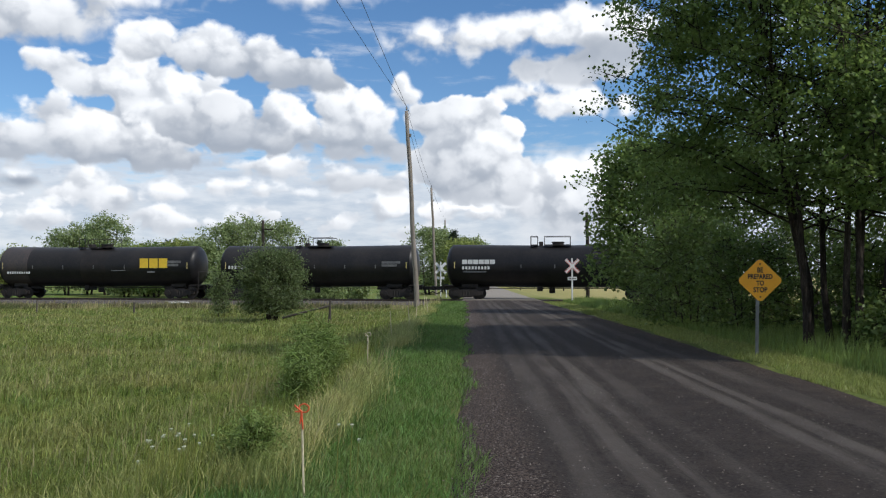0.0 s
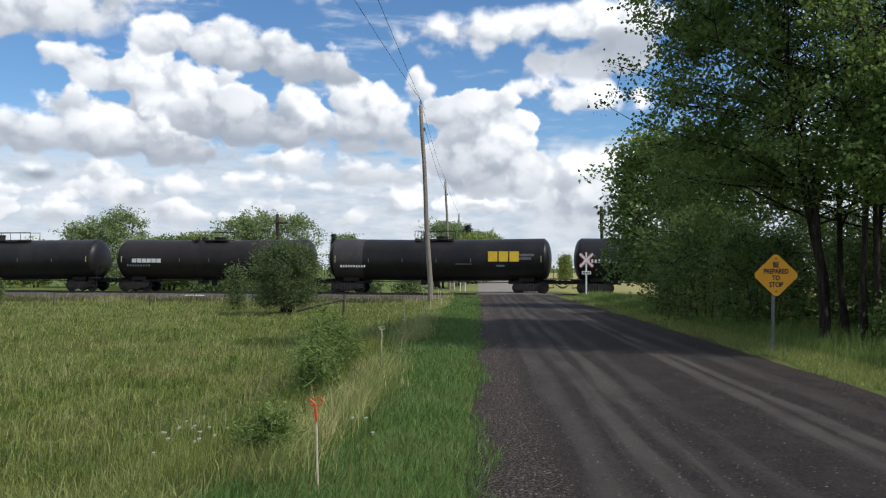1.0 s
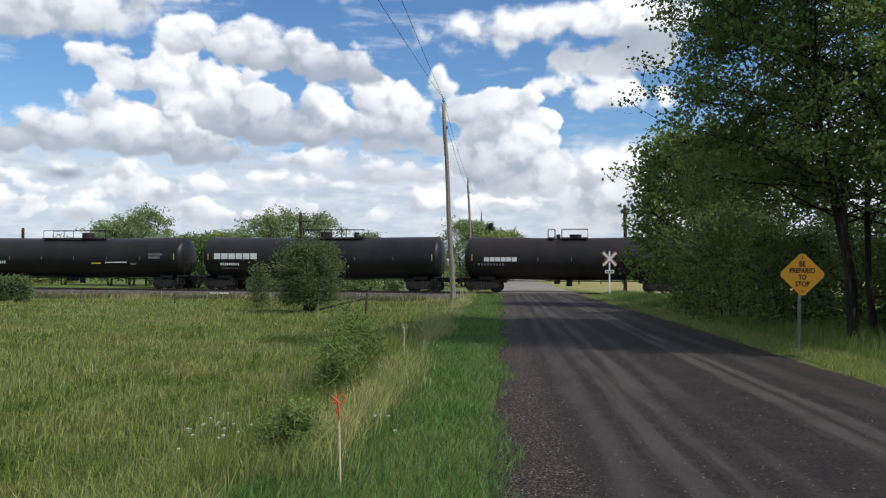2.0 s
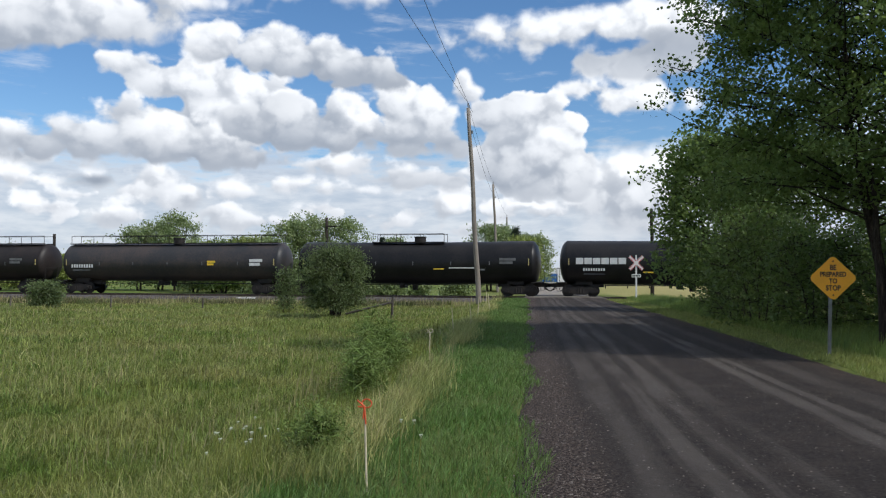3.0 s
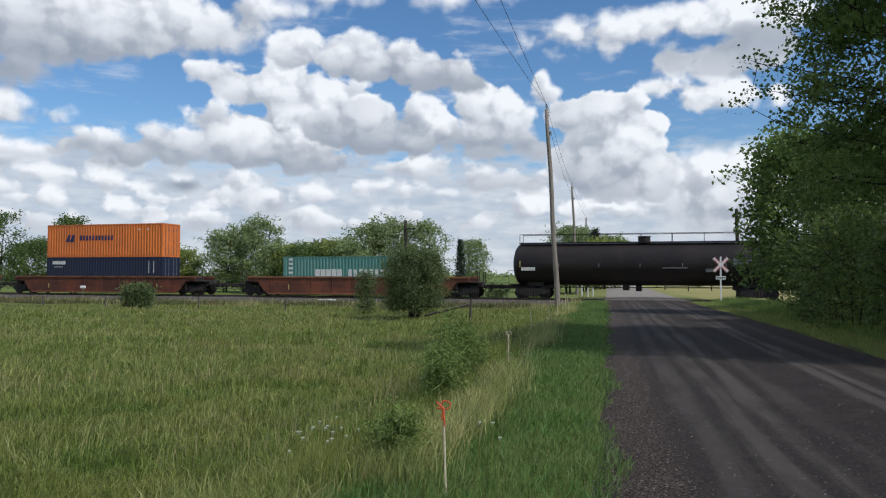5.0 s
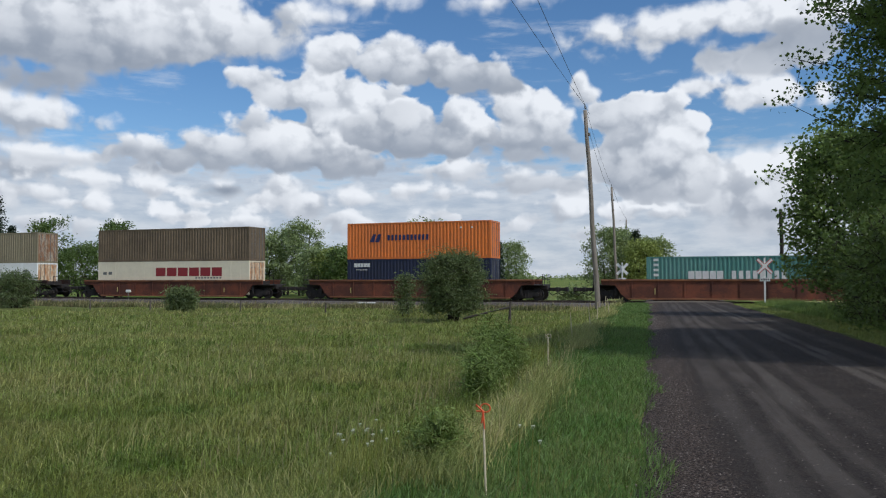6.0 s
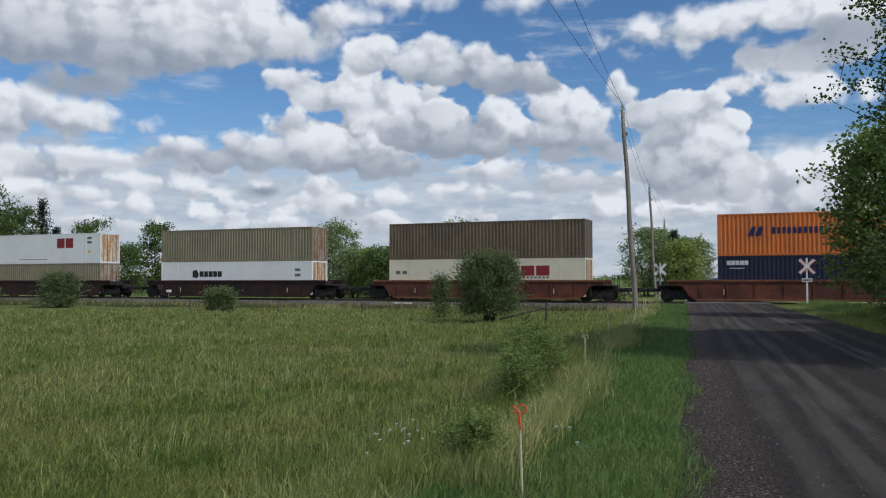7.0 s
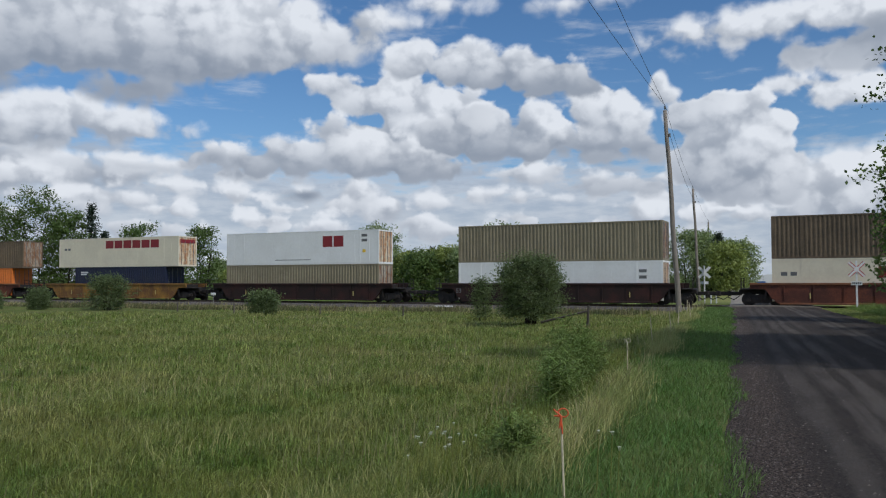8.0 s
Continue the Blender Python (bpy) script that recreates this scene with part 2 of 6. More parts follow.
# ---- materials ----
def material(name, colour, rough=0.6, metal=0.0, second=None, scale=3.0, amount=0.5, grain=40.0, bump=0.0, vary=0.0, spec=0.5, stretch=(1, 1, 1), island=False, through_light=0.0, third=None):
    """A worn surface: two colours mixed by a broad and a fine noise, with fine relief."""
    m = bpy.data.materials.new(name)
    m.use_nodes = True
    g = Nodes(m.node_tree)
    b = m.node_tree.nodes["Principled BSDF"]
    p = g.vec("MULTIPLY", g.add("ShaderNodeTexCoord").outputs["Object"], stretch)
    broad = g.noise(p, scale, 5, 0.6)
    fine = g.noise(p, grain, 4, 0.6)
    second = second or tuple(c * 0.6 for c in colour)
    f = g.math("MULTIPLY", g.step(g.math("MULTIPLY_ADD", fine, 0.45, g.math("MULTIPLY", broad, 0.75)), 0.42, 0.8), amount * 2, clamp=True)
    col = g.mix(f, colour, second)
    if third:
        col = g.mix(g.step(g.noise(g.vec("MULTIPLY", p, (0.6, 1.3, 1.0)), 0.20, 5, 0.65), 0.49, 0.63, 0.0, 0.6), col, third)
    if vary:
        r = g.add("ShaderNodeNewGeometry").outputs["Random Per Island"] if island else g.add("ShaderNodeObjectInfo").outputs["Random"]
        hsv = g.add("ShaderNodeHueSaturation")
        g.put(hsv.inputs["Color"], col)
        g.put(hsv.inputs["Value"], g.math("MULTIPLY_ADD", r, 2 * vary, 1 - vary))
        g.put(hsv.inputs["Hue"], g.math("MULTIPLY_ADD", r, 0.03 * vary, 0.5 - 0.015 * vary))
        col = hsv.outputs[0]
    g.put(b.inputs["Base Color"], col)
    g.put(b.inputs["Roughness"], g.math("MULTIPLY_ADD", fine, 0.2, rough - 0.1, clamp=True))
    b.inputs["Metallic"].default_value = metal
    b.inputs["Specular IOR Level"].default_value = spec
    if bump:
        n = g.add("ShaderNodeBump")
        n.inputs["Distance"].default_value = bump
        n.inputs["Strength"].default_value = 0.6
        g.put(n.inputs["Height"], g.math("ADD", fine, broad))
        g.put(b.inputs["Normal"], n.outputs[0])
    if through_light:
        t = g.add("ShaderNodeBsdfTranslucent")
        g.put(t.inputs[0], g.mix(0.3, col, (0.22, 0.30, 0.05)))
        s = g.add("ShaderNodeMixShader")
        s.inputs[0].default_value = through_light
        g.links.new(b.outputs[0], s.inputs[1])
        g.links.new(t.outputs[0], s.inputs[2])
        g.links.new(s.outputs[0], m.node_tree.nodes["Material Output"].inputs[0])
    return m


TANK = material("black_tank_paint", (0.009, 0.009, 0.0105), 0.42, 0, (0.024, 0.022, 0.021), 0.5, 0.5, 9, 0.004, 0.15, 0.25)
TANK_GREY = material("dusty_black_tank_paint", (0.024, 0.026, 0.029), 0.48, 0, (0.066, 0.050, 0.044), 0.4, 0.5, 7, 0.004, 0.1, 0.35)
TANK_BROWN = material("grimy_black_tank_paint", (0.012, 0.0105, 0.0105), 0.5, 0, (0.026, 0.019, 0.017), 0.5, 0.6, 8, 0.004, 0.1, 0.3)
CENTRE_STAIN = material("spilled_residue", (0.009, 0.008, 0.008), 0.5, 0, (0.022, 0.018, 0.016), 1.2, 0.6, 12, 0.003, 0, 0.3)
DARKSTEEL = material("dark_running_gear_steel", (0.011, 0.010, 0.0095), 0.75, 0.1, (0.028, 0.021, 0.017), 3, 0.6, 30, 0.004)
WHEELSTEEL = material("wheel_steel", (0.03, 0.026, 0.024), 0.55, 0.4, (0.018, 0.014, 0.012), 4, 0.5, 40)
WHITEPAINT = material("white_lettering", (0.72, 0.72, 0.70), 0.5, 0, (0.5, 0.5, 0.48), 3, 0.3)
GREYPAINT = material("faded_stencil", (0.16, 0.16, 0.16), 0.6, 0, (0.09, 0.09, 0.09), 3, 0.4)
YELLOWPAINT = material("yellow_lettering", (0.85, 0.56, 0.03), 0.5, 0, (0.6, 0.4, 0.04), 3, 0.3)
REFLECTOR = material("yellow_reflector_strip", (0.62, 0.50, 0.16), 0.4, 0, (0.4, 0.34, 0.16), 5, 0.4)
RUST = material("rust_red_well_car", (0.20, 0.062, 0.032), 0.7, 0, (0.09, 0.035, 0.024), 0.8, 0.7, 14, 0.005, 0.2, 0.3)
RUST_DARK = material("dark_maroon_well_car", (0.055, 0.02, 0.016), 0.7, 0, (0.024, 0.014, 0.012), 0.8, 0.7, 14, 0.005, 0.15, 0.3)
RUST_YELLOW = material("dirty_yellow_well_car", (0.32, 0.17, 0.03), 0.65, 0, (0.14, 0.07, 0.03), 0.9, 0.7, 14, 0.005, 0.1, 0.3)
CHORD = material("orange_brown_sill", (0.25, 0.105, 0.048), 0.65, 0, (0.12, 0.052, 0.028), 1.0, 0.6, 14, 0.004, 0.1, 0.3)
OLIVE = material("olive_brown_container", (0.27, 0.232, 0.15), 0.6, 0, (0.20, 0.17, 0.11), 0.5, 0.5, 6, 0.003, 0.06, 0.35)
OLIVE_DARK = material("dark_brown_container", (0.175, 0.128, 0.080), 0.6, 0, (0.105, 0.078, 0.05), 0.5, 0.5, 6, 0.003, 0.06, 0.35)
WHITEBOX = material("white_container", (0.82, 0.82, 0.80), 0.5, 0, (0.70, 0.69, 0.66), 0.5, 0.3, 5, 0.002, 0.04)
CREAM_DOOR = material("rust_streaked_cream_door", (0.70, 0.63, 0.47), 0.55, 0, (0.42, 0.19, 0.07), 2.0, 0.6, 12, 0.002, stretch=(1, 1, 0.35))
CREAM = material("cream_container", (0.74, 0.67, 0.51), 0.5, 0, (0.62, 0.55, 0.42), 0.5, 0.35, 5, 0.002, 0.04)
ORANGE = material("orange_container", (0.72, 0.185, 0.025), 0.5, 0, (0.52, 0.14, 0.03), 0.5, 0.5, 5, 0.002, 0.05)
NAVY = material("navy_container", (0.006, 0.011, 0.043), 0.55, 0, (0.009, 0.013, 0.032), 0.5, 0.5, 5, 0.002, 0.05)
TEAL = material("teal_container", (0.075, 0.22, 0.19), 0.55, 0, (0.12, 0.25, 0.22), 0.5, 0.5, 5, 0.002, 0.05)
TEAL_PALE = material("pale_teal_doors", (0.24, 0.40, 0.38), 0.55, 0, (0.16, 0.28, 0.26), 0.8, 0.4, 6, 0.002)
REDPAINT = material("red_lettering", (0.25, 0.013, 0.02), 0.5, 0, (0.18, 0.013, 0.02), 3, 0.3)
BLUEPAINT = material("dark_blue_lettering", (0.008, 0.016, 0.10), 0.5, 0, (0.01, 0.02, 0.07), 3, 0.3)
BLACKPAINT = material("black_lettering", (0.012, 0.012, 0.014), 0.5)
PALE_DOOR = material("rust_streaked_door_panel", (0.42, 0.39, 0.31), 0.55, 0.1, (0.24, 0.115, 0.055), 2.2, 0.75, 12, 0.002, stretch=(1, 1, 0.35))
RAILSTEEL = material("rail_steel", (0.14, 0.11, 0.09), 0.45, 0.7, (0.08, 0.055, 0.04), 3, 0.5, 40)
TIE = material("creosoted_timber_tie", (0.05, 0.04, 0.033), 0.9, 0, (0.09, 0.075, 0.06), 4, 0.5, 30, 0.01, 0.25)
BALLAST = material("crushed_stone_ballast", (0.17, 0.15, 0.14), 0.95, 0, (0.07, 0.06, 0.055), 6, 0.8, 22, 0.06)
POLEWOOD = material("weathered_grey_pole", (0.30, 0.265, 0.225), 0.85, 0, (0.17, 0.145, 0.12), 2.5, 0.6, 30, 0.008, 0.05, 0.2, (6, 6, 0.5))
DARKPOLE = material("old_dark_pole", (0.055, 0.045, 0.037), 0.9, 0, (0.03, 0.025, 0.02), 3, 0.6, 30, 0.008, 0.1, 0.2, (6, 6, 0.5))
WIRE = material("black_wire", (0.02, 0.02, 0.022), 0.6)
SIGNYELLOW = material("sign_yellow", (0.95, 0.42, 0.008), 0.45, 0, (0.85, 0.36, 0.008), 5, 0.3, 60)
GALV = material("galvanised_post", (0.22, 0.225, 0.22), 0.55, 0.5, (0.13, 0.13, 0.125), 6, 0.5, 50, 0.001)
SIGNWHITE = material("sign_white", (0.74, 0.74, 0.72), 0.5, 0, (0.6, 0.6, 0.57), 6, 0.3)
SIGNRED = material("sign_red", (0.5, 0.03, 0.03), 0.5, 0, (0.36, 0.03, 0.03), 6, 0.3)
STAKEWOOD = material("pale_stake", (0.62, 0.55, 0.38), 0.8, 0, (0.45, 0.38, 0.26), 20, 0.5, 90, 0.001)
RIBBON = material("orange_ribbon", (0.80, 0.12, 0.035), 0.5)
BARK = material("dark_furrowed_bark", (0.075, 0.062, 0.05), 0.95, 0, (0.03, 0.025, 0.021), 6, 0.8, 25, 0.03, 0.1, 0.1, (3, 3, 0.6))
GREYWOOD = material("weathered_fence_wood", (0.13, 0.11, 0.09), 0.9, 0, (0.07, 0.06, 0.05), 8, 0.6, 40, 0.006, 0.2)
BARNBLUE = material("blue_sheet_wall", (0.03, 0.12, 0.34), 0.5, 0, (0.03, 0.10, 0.28), 0.5, 0.3)
BARNWHITE = material("white_sheet_roof", (0.72, 0.73, 0.74), 0.5, 0, (0.6, 0.6, 0.6), 0.5, 0.3)


def leaf(name, a, b, vary=0.35, glow=0.3, third=None):
    return material(name, a, 0.5, 0, b, 0.9, 0.5, 3, 0, vary, 0.35, island=True, through_light=glow, third=third)


LEAF_MAPLE = leaf("maple_leaves", (0.185, 0.262, 0.080), (0.145, 0.215, 0.065), 0.3, 0.6)
LEAF_BUSH = leaf("willow_leaves", (0.155, 0.200, 0.082), (0.115, 0.155, 0.065), 0.3, 0.45)
LEAF_DARK = leaf("undergrowth_leaves", (0.13, 0.19, 0.055), (0.095, 0.145, 0.042), 0.35, 0.45)
LEAF_FAR = leaf("far_broadleaf_crown", (0.27, 0.33, 0.145), (0.20, 0.26, 0.105), 0.25, 0.35)
LEAF_LIME = leaf("far_yellow_green_crown", (0.31, 0.36, 0.095), (0.23, 0.28, 0.075), 0.2, 0.35)
LEAF_SPRUCE = leaf("spruce_needles", (0.035, 0.055, 0.034), (0.024, 0.04, 0.026), 0.3, 0.1)
GRASS = leaf("meadow_grass", (0.128, 0.190, 0.034), (0.275, 0.272, 0.074), 0.55, 0.4, (0.32, 0.275, 0.105))
TUFT = leaf("tufted_meadow_grass", (0.125, 0.200, 0.036), (0.335, 0.345, 0.105), 0.65, 0.45, (0.40, 0.345, 0.140))
VERGE = leaf("mown_verge_grass", (0.108, 0.205, 0.048), (0.172, 0.240, 0.076), 0.5, 0.4)
# yellower right-hand grass; the sunlit strip's brightness is put into its colour
VERGE_SUNLIT = leaf("sunlit_yellowish_verge_grass", (0.235, 0.285, 0.075), (0.300, 0.310, 0.100), 0.4, 0.4)
GOLD = leaf("ripe_golden_grass", (0.48, 0.44, 0.18), (0.24, 0.30, 0.09), 0.35, 0.35)
WEED = leaf("dark_weed_leaves", (0.180, 0.260, 0.068), (0.215, 0.280, 0.080), 0.4, 0.5)
SEED = leaf("seed_heads", (0.40, 0.34, 0.18), (0.30, 0.28, 0.13), 0.35, 0.2)
FLOWER = leaf("white_flower_heads", (0.66, 0.67, 0.54), (0.5, 0.54, 0.38), 0.15, 0.2)


# ---- mesh helpers ----
def part(name, bm, mat, parent=None, label="", smooth=False):
    """Links a bmesh as one mesh object under a thing or a part."""
    me = bpy.data.meshes.new(name)
    bm.to_mesh(me)
    bm.free()
    me.materials.append(mat)
    if smooth:
        me.polygons.foreach_set("use_smooth", [True] * len(me.polygons))
    ob = new(name, me)
    if parent is not None:
        ob.parent = parent
    if label:
        tagged(ob, label)
    return ob


def box(bm, x0, x1, y0, y1, z0, z1, bevel=0.0):
    made = bmesh.ops.create_cube(bm, size=1.0, matrix=Matrix.Translation(((x0 + x1) / 2, (y0 + y1) / 2, (z0 + z1) / 2)) @ Matrix.Diagonal((x1 - x0, y1 - y0, z1 - z0, 1)))
    if bevel:
        edges = list({e for v in made["verts"] for e in v.link_edges})
        bmesh.ops.bevel(bm, geom=edges, offset=bevel, segments=1, affect="EDGES")
    return bm


def rod(bm, a, b, r, seg=8, r2=None):
    a, b = Vector(a), Vector(b)
    d = b - a
    m = Matrix.Translation((a + b) / 2) @ d.to_track_quat("Z", "Y").to_matrix().to_4x4()
    bmesh.ops.create_cone(bm, cap_ends=True, segments=seg, radius1=r, radius2=r if r2 is None else r2, depth=d.length, matrix=m)
    return bm


def profile(bm, pts, y0, y1):
    """A plate cut to an outline in x and z, from y0 to y1."""
    a = [bm.verts.new((x, y0, z)) for x, z in pts]
    b = [bm.verts.new((x, y1, z)) for x, z in pts]
    bm.faces.new(a)
    bm.faces.new(b[::-1])
    n = len(pts)
    for i in range(n):
        bm.faces.new((a[i], b[i], b[(i + 1) % n], a[(i + 1) % n]))
    bmesh.ops.recalc_face_normals(bm, faces=bm.faces)
    return bm


def mesh_from(name, verts, faces_flat, sizes, mats, parent=None, index=None, smooth=False):
    """A large mesh straight from arrays."""
    me = bpy.data.meshes.new(name)
    me.vertices.add(len(verts))
    me.vertices.foreach_set("co", np.asarray(verts, dtype=np.float32).ravel())
    me.loops.add(len(faces_flat))
    me.loops.foreach_set("vertex_index", np.asarray(faces_flat, dtype=np.int32))
    me.polygons.add(len(sizes))
    sizes = np.asarray(sizes, dtype=np.int32)
    me.polygons.foreach_set("loop_start", np.concatenate(([0], np.cumsum(sizes)[:-1])).astype(np.int32))
    for m in mats:
        me.materials.append(m)
    if index is not None:
        me.polygons.foreach_set("material_index", np.asarray(index, dtype=np.int32))
    me.update(calc_edges=True)
    if smooth:
        me.polygons.foreach_set("use_smooth", [True] * len(me.polygons))
    ob = new(name, me)
    if parent is not None:
        ob.parent = parent
    return ob


def bm_new():
    return bmesh.new()

# ---- the lie of the land ----
SKEW = 6.204                                   # degrees by which the track turns from square to the road
NX, NY = math.sin(radians(SKEW)), math.cos(radians(SKEW))
TX, TY = NY, -NX                               # along the track, to the right
TRACK, RAIL = 62.0, -0.10                      # the track's distance from the eye, the rail's top


def on_track(s, off=0.0):
    return TX * s + NX * (TRACK + off), TY * s + NY * (TRACK + off)


def ramp(v, a, b):
    t = np.clip((v - a) / (b - a), 0, 1)
    return t * t * (3 - 2 * t)


def land(x, y):
    """Height of the ground; takes arrays."""
    x, y = np.asarray(x, float), np.asarray(y, float)
    n, s = NX * x + NY * y, TX * x + TY * y
    left = -0.42 * ramp(-x, 1.3, 4.5)
    right = -0.30 * ramp(x, 6.3, 10.0)
    z = left + right - 0.13 * ramp(y, 25, 58)
    off_road = ramp(np.abs(x - 2.7), 3.2, 6.5)
    z = z - 0.22 * off_road * np.exp(-((n - 54.5) / 2.2) ** 2)               # ditch before the ballast
    bank = 1 - ramp(np.abs(n - TRACK), 2.0, 5.2)
    z = z * (1 - bank) + (RAIL - 0.36) * bank
    z = z + (0.05 * np.sin(x * 0.43 + 1.0) * np.sin(y * 0.31) + 0.03 * np.sin(x * 1.3 + y * 0.7)) * ramp(np.abs(x - 2.7), 3.4, 6.0) * (1 - bank)
    z = np.where(n > TRACK + 6, z - 0.25 * ramp(n, TRACK + 6, TRACK + 30) * off_road, z)
    z = z + 0.0022 * np.clip(n - 260, 0, None) * ramp(n, 260, 600) * 0.2
    return z


def uneven(a, b, steps):
    return list(np.linspace(a, b, steps))


def ground_material():
    m = bpy.data.materials.new("meadow_soil_and_turf")
    m.use_nodes = True
    g = Nodes(m.node_tree)
    b = m.node_tree.nodes["Principled BSDF"]
    p = g.add("ShaderNodeTexCoord").outputs["Object"]
    xyz = g.add("ShaderNodeSeparateXYZ")
    g.links.new(p, xyz.inputs[0])
    n = g.math("MULTIPLY_ADD", xyz.outputs[0], NX, g.math("MULTIPLY", xyz.outputs[1], NY))
    broad, mid, fine = g.noise(p, 0.06, 4), g.noise(p, 0.6, 5), g.noise(p, 9, 5)
    near = g.mix(g.step(mid, 0.35, 0.7), (0.11, 0.145, 0.035), (0.16, 0.165, 0.055))
    near = g.mix(g.step(fine, 0.4, 0.7, 0, 0.6), near, (0.06, 0.08, 0.024))
    far = g.mix(g.step(broad, 0.4, 0.62), (0.10, 0.155, 0.034), (0.17, 0.19, 0.05))
    ripe = g.mix(g.step(xyz.outputs[0], -20, 30), far, (0.36, 0.31, 0.13))
    col = g.mix(g.step(n, 66, 74), near, ripe)
    g.put(b.inputs["Base Color"], col)
    b.inputs["Roughness"].default_value = 0.95
    b.inputs["Specular IOR Level"].default_value = 0.1
    k = g.add("ShaderNodeBump")
    k.inputs["Distance"].default_value = 0.08
    g.put(k.inputs["Height"], g.math("ADD", fine, mid))
    g.put(b.inputs["Normal"], k.outputs[0])
    return m


def build_ground():
    xs = [-3000, -1500, -700, -350, -200] + uneven(-150, -24, 43) + uneven(-23, 14, 75) + uneven(16, 60, 20) + [90, 140, 220, 400, 800, 1600, 3000]
    ys = [-3000, -1000, -300, -100, -50, -25, -12] + uneven(-6, 85, 150) + uneven(88, 140, 20) + [170, 220, 300, 420, 600, 900, 1400, 2200, 3500, 4500]
    X, Y = np.meshgrid(xs, ys)
    v = np.stack([X, Y, land(X, Y)], -1).reshape(-1, 3)
    nx = len(xs)
    i = (np.arange(len(ys) - 1)[:, None] * nx + np.arange(nx - 1)[None]).ravel()
    f = np.stack([i, i + 1, i + nx + 1, i + nx], -1).ravel()
    ob = mesh_from("ground", v, f, [4] * len(i), [ground_material()], smooth=True)
    return tagged(ob, "rough green meadow with farm fields beyond the railway", "ground", kind="structure")


def road_material():
    m = bpy.data.materials.new("worn_dark_gravel_road")
    m.use_nodes = True
    g = Nodes(m.node_tree)
    b = m.node_tree.nodes["Principled BSDF"]
    p = g.add("ShaderNodeTexCoord").outputs["Object"]
    xyz = g.add("ShaderNodeSeparateXYZ")
    g.links.new(p, xyz.inputs[0])
    wob = g.noise(g.vec("MULTIPLY", p, (0.5, 0.07, 0)), 1.0, 3)
    x = g.math("MULTIPLY_ADD", g.math("SUBTRACT", wob, 0.5), 0.5, xyz.outputs[0])
    scuff = g.noise(g.vec("MULTIPLY", p, (5.0, 0.22, 0)), 1.0, 6, 0.6)      # drawn out along the road
    tracks = None
    for centre, half, strength in ((0.98, 0.14, 0.55), (1.42, 0.10, 0.75), (1.80, 0.10, 0.8), (2.28, 0.09, 0.45), (3.32, 0.10, 0.9), (3.62, 0.09, 1.0), (4.35, 0.20, 0.45)):
        d = g.math("ABSOLUTE", g.math("SUBTRACT", x, centre))
        k = g.step(g.math("MULTIPLY_ADD", g.math("SUBTRACT", scuff, 0.5), 0.5, d), half + 0.10, half * 0.3, 0.0, strength)
        tracks = k if tracks is None else g.math("MAXIMUM", tracks, k)
    broken = g.noise(g.vec("MULTIPLY", p, (0.9, 0.3, 0)), 1.3, 5)
    tracks = g.math("MULTIPLY", tracks, g.step(broken, 0.32, 0.6, 0.35, 1.0))
    grit, stone = g.noise(p, 30, 5, 0.7), g.noise(p, 75, 4, 0.7)
    mottle = g.noise(p, 2.6, 6, 0.65)
    base = g.mix(g.step(grit, 0.36, 0.66), (0.021, 0.017, 0.0155), (0.056, 0.046, 0.040))
    base = g.mix(g.step(mottle, 0.42, 0.66, 0.0, 0.5), base, (0.062, 0.049, 0.041))
    worn = g.mix(g.step(stone, 0.3, 0.7), (0.100, 0.088, 0.076), (0.150, 0.131, 0.114))
    col = g.mix(g.math("MULTIPLY", tracks, 0.85), base, worn)
    rag = g.math("MULTIPLY_ADD", g.math("SUBTRACT", mottle, 0.5), 0.9, x)
    pebble = g.noise(p, 42, 3, 0.6)
    loose = g.mix(g.step(pebble, 0.46, 0.60), (0.024, 0.017, 0.014), (0.135, 0.102, 0.082))
    col = g.mix(g.step(rag, 0.85, 0.35, 0, 0.9), col, loose)
    col = g.mix(g.step(rag, 4.7, 5.2, 0, 0.6), col, loose)
    pale = g.add("ShaderNodeTexVoronoi", feature="F1")
    g.put(pale.inputs["Vector"], p)
    pale.inputs["Scale"].default_value = 9.0
    col = g.mix(g.step(pale.outputs["Distance"], 0.13, 0.08, 0, 0.6), col, (0.21, 0.19, 0.17))     # single pale stones
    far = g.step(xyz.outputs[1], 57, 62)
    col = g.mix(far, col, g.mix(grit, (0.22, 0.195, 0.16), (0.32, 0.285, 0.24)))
    g.put(b.inputs["Base Color"], col)
    b.inputs["Roughness"].default_value = 0.9
    b.inputs["Specular IOR Level"].default_value = 0.2
    k = g.add("ShaderNodeBump")
    k.inputs["Distance"].default_value = 0.025
    g.put(k.inputs["Height"], g.math("ADD", grit, g.math("ADD", stone, mottle)))
    g.put(b.inputs["Normal"], k.outputs[0])
    return m


def road_height(y):
    return float(-0.13 * ramp(y, 25, 58) + (RAIL + 0.13 + 0.012) * (ramp(y, 56, 60) * (1 - ramp(y, 64, 70))))


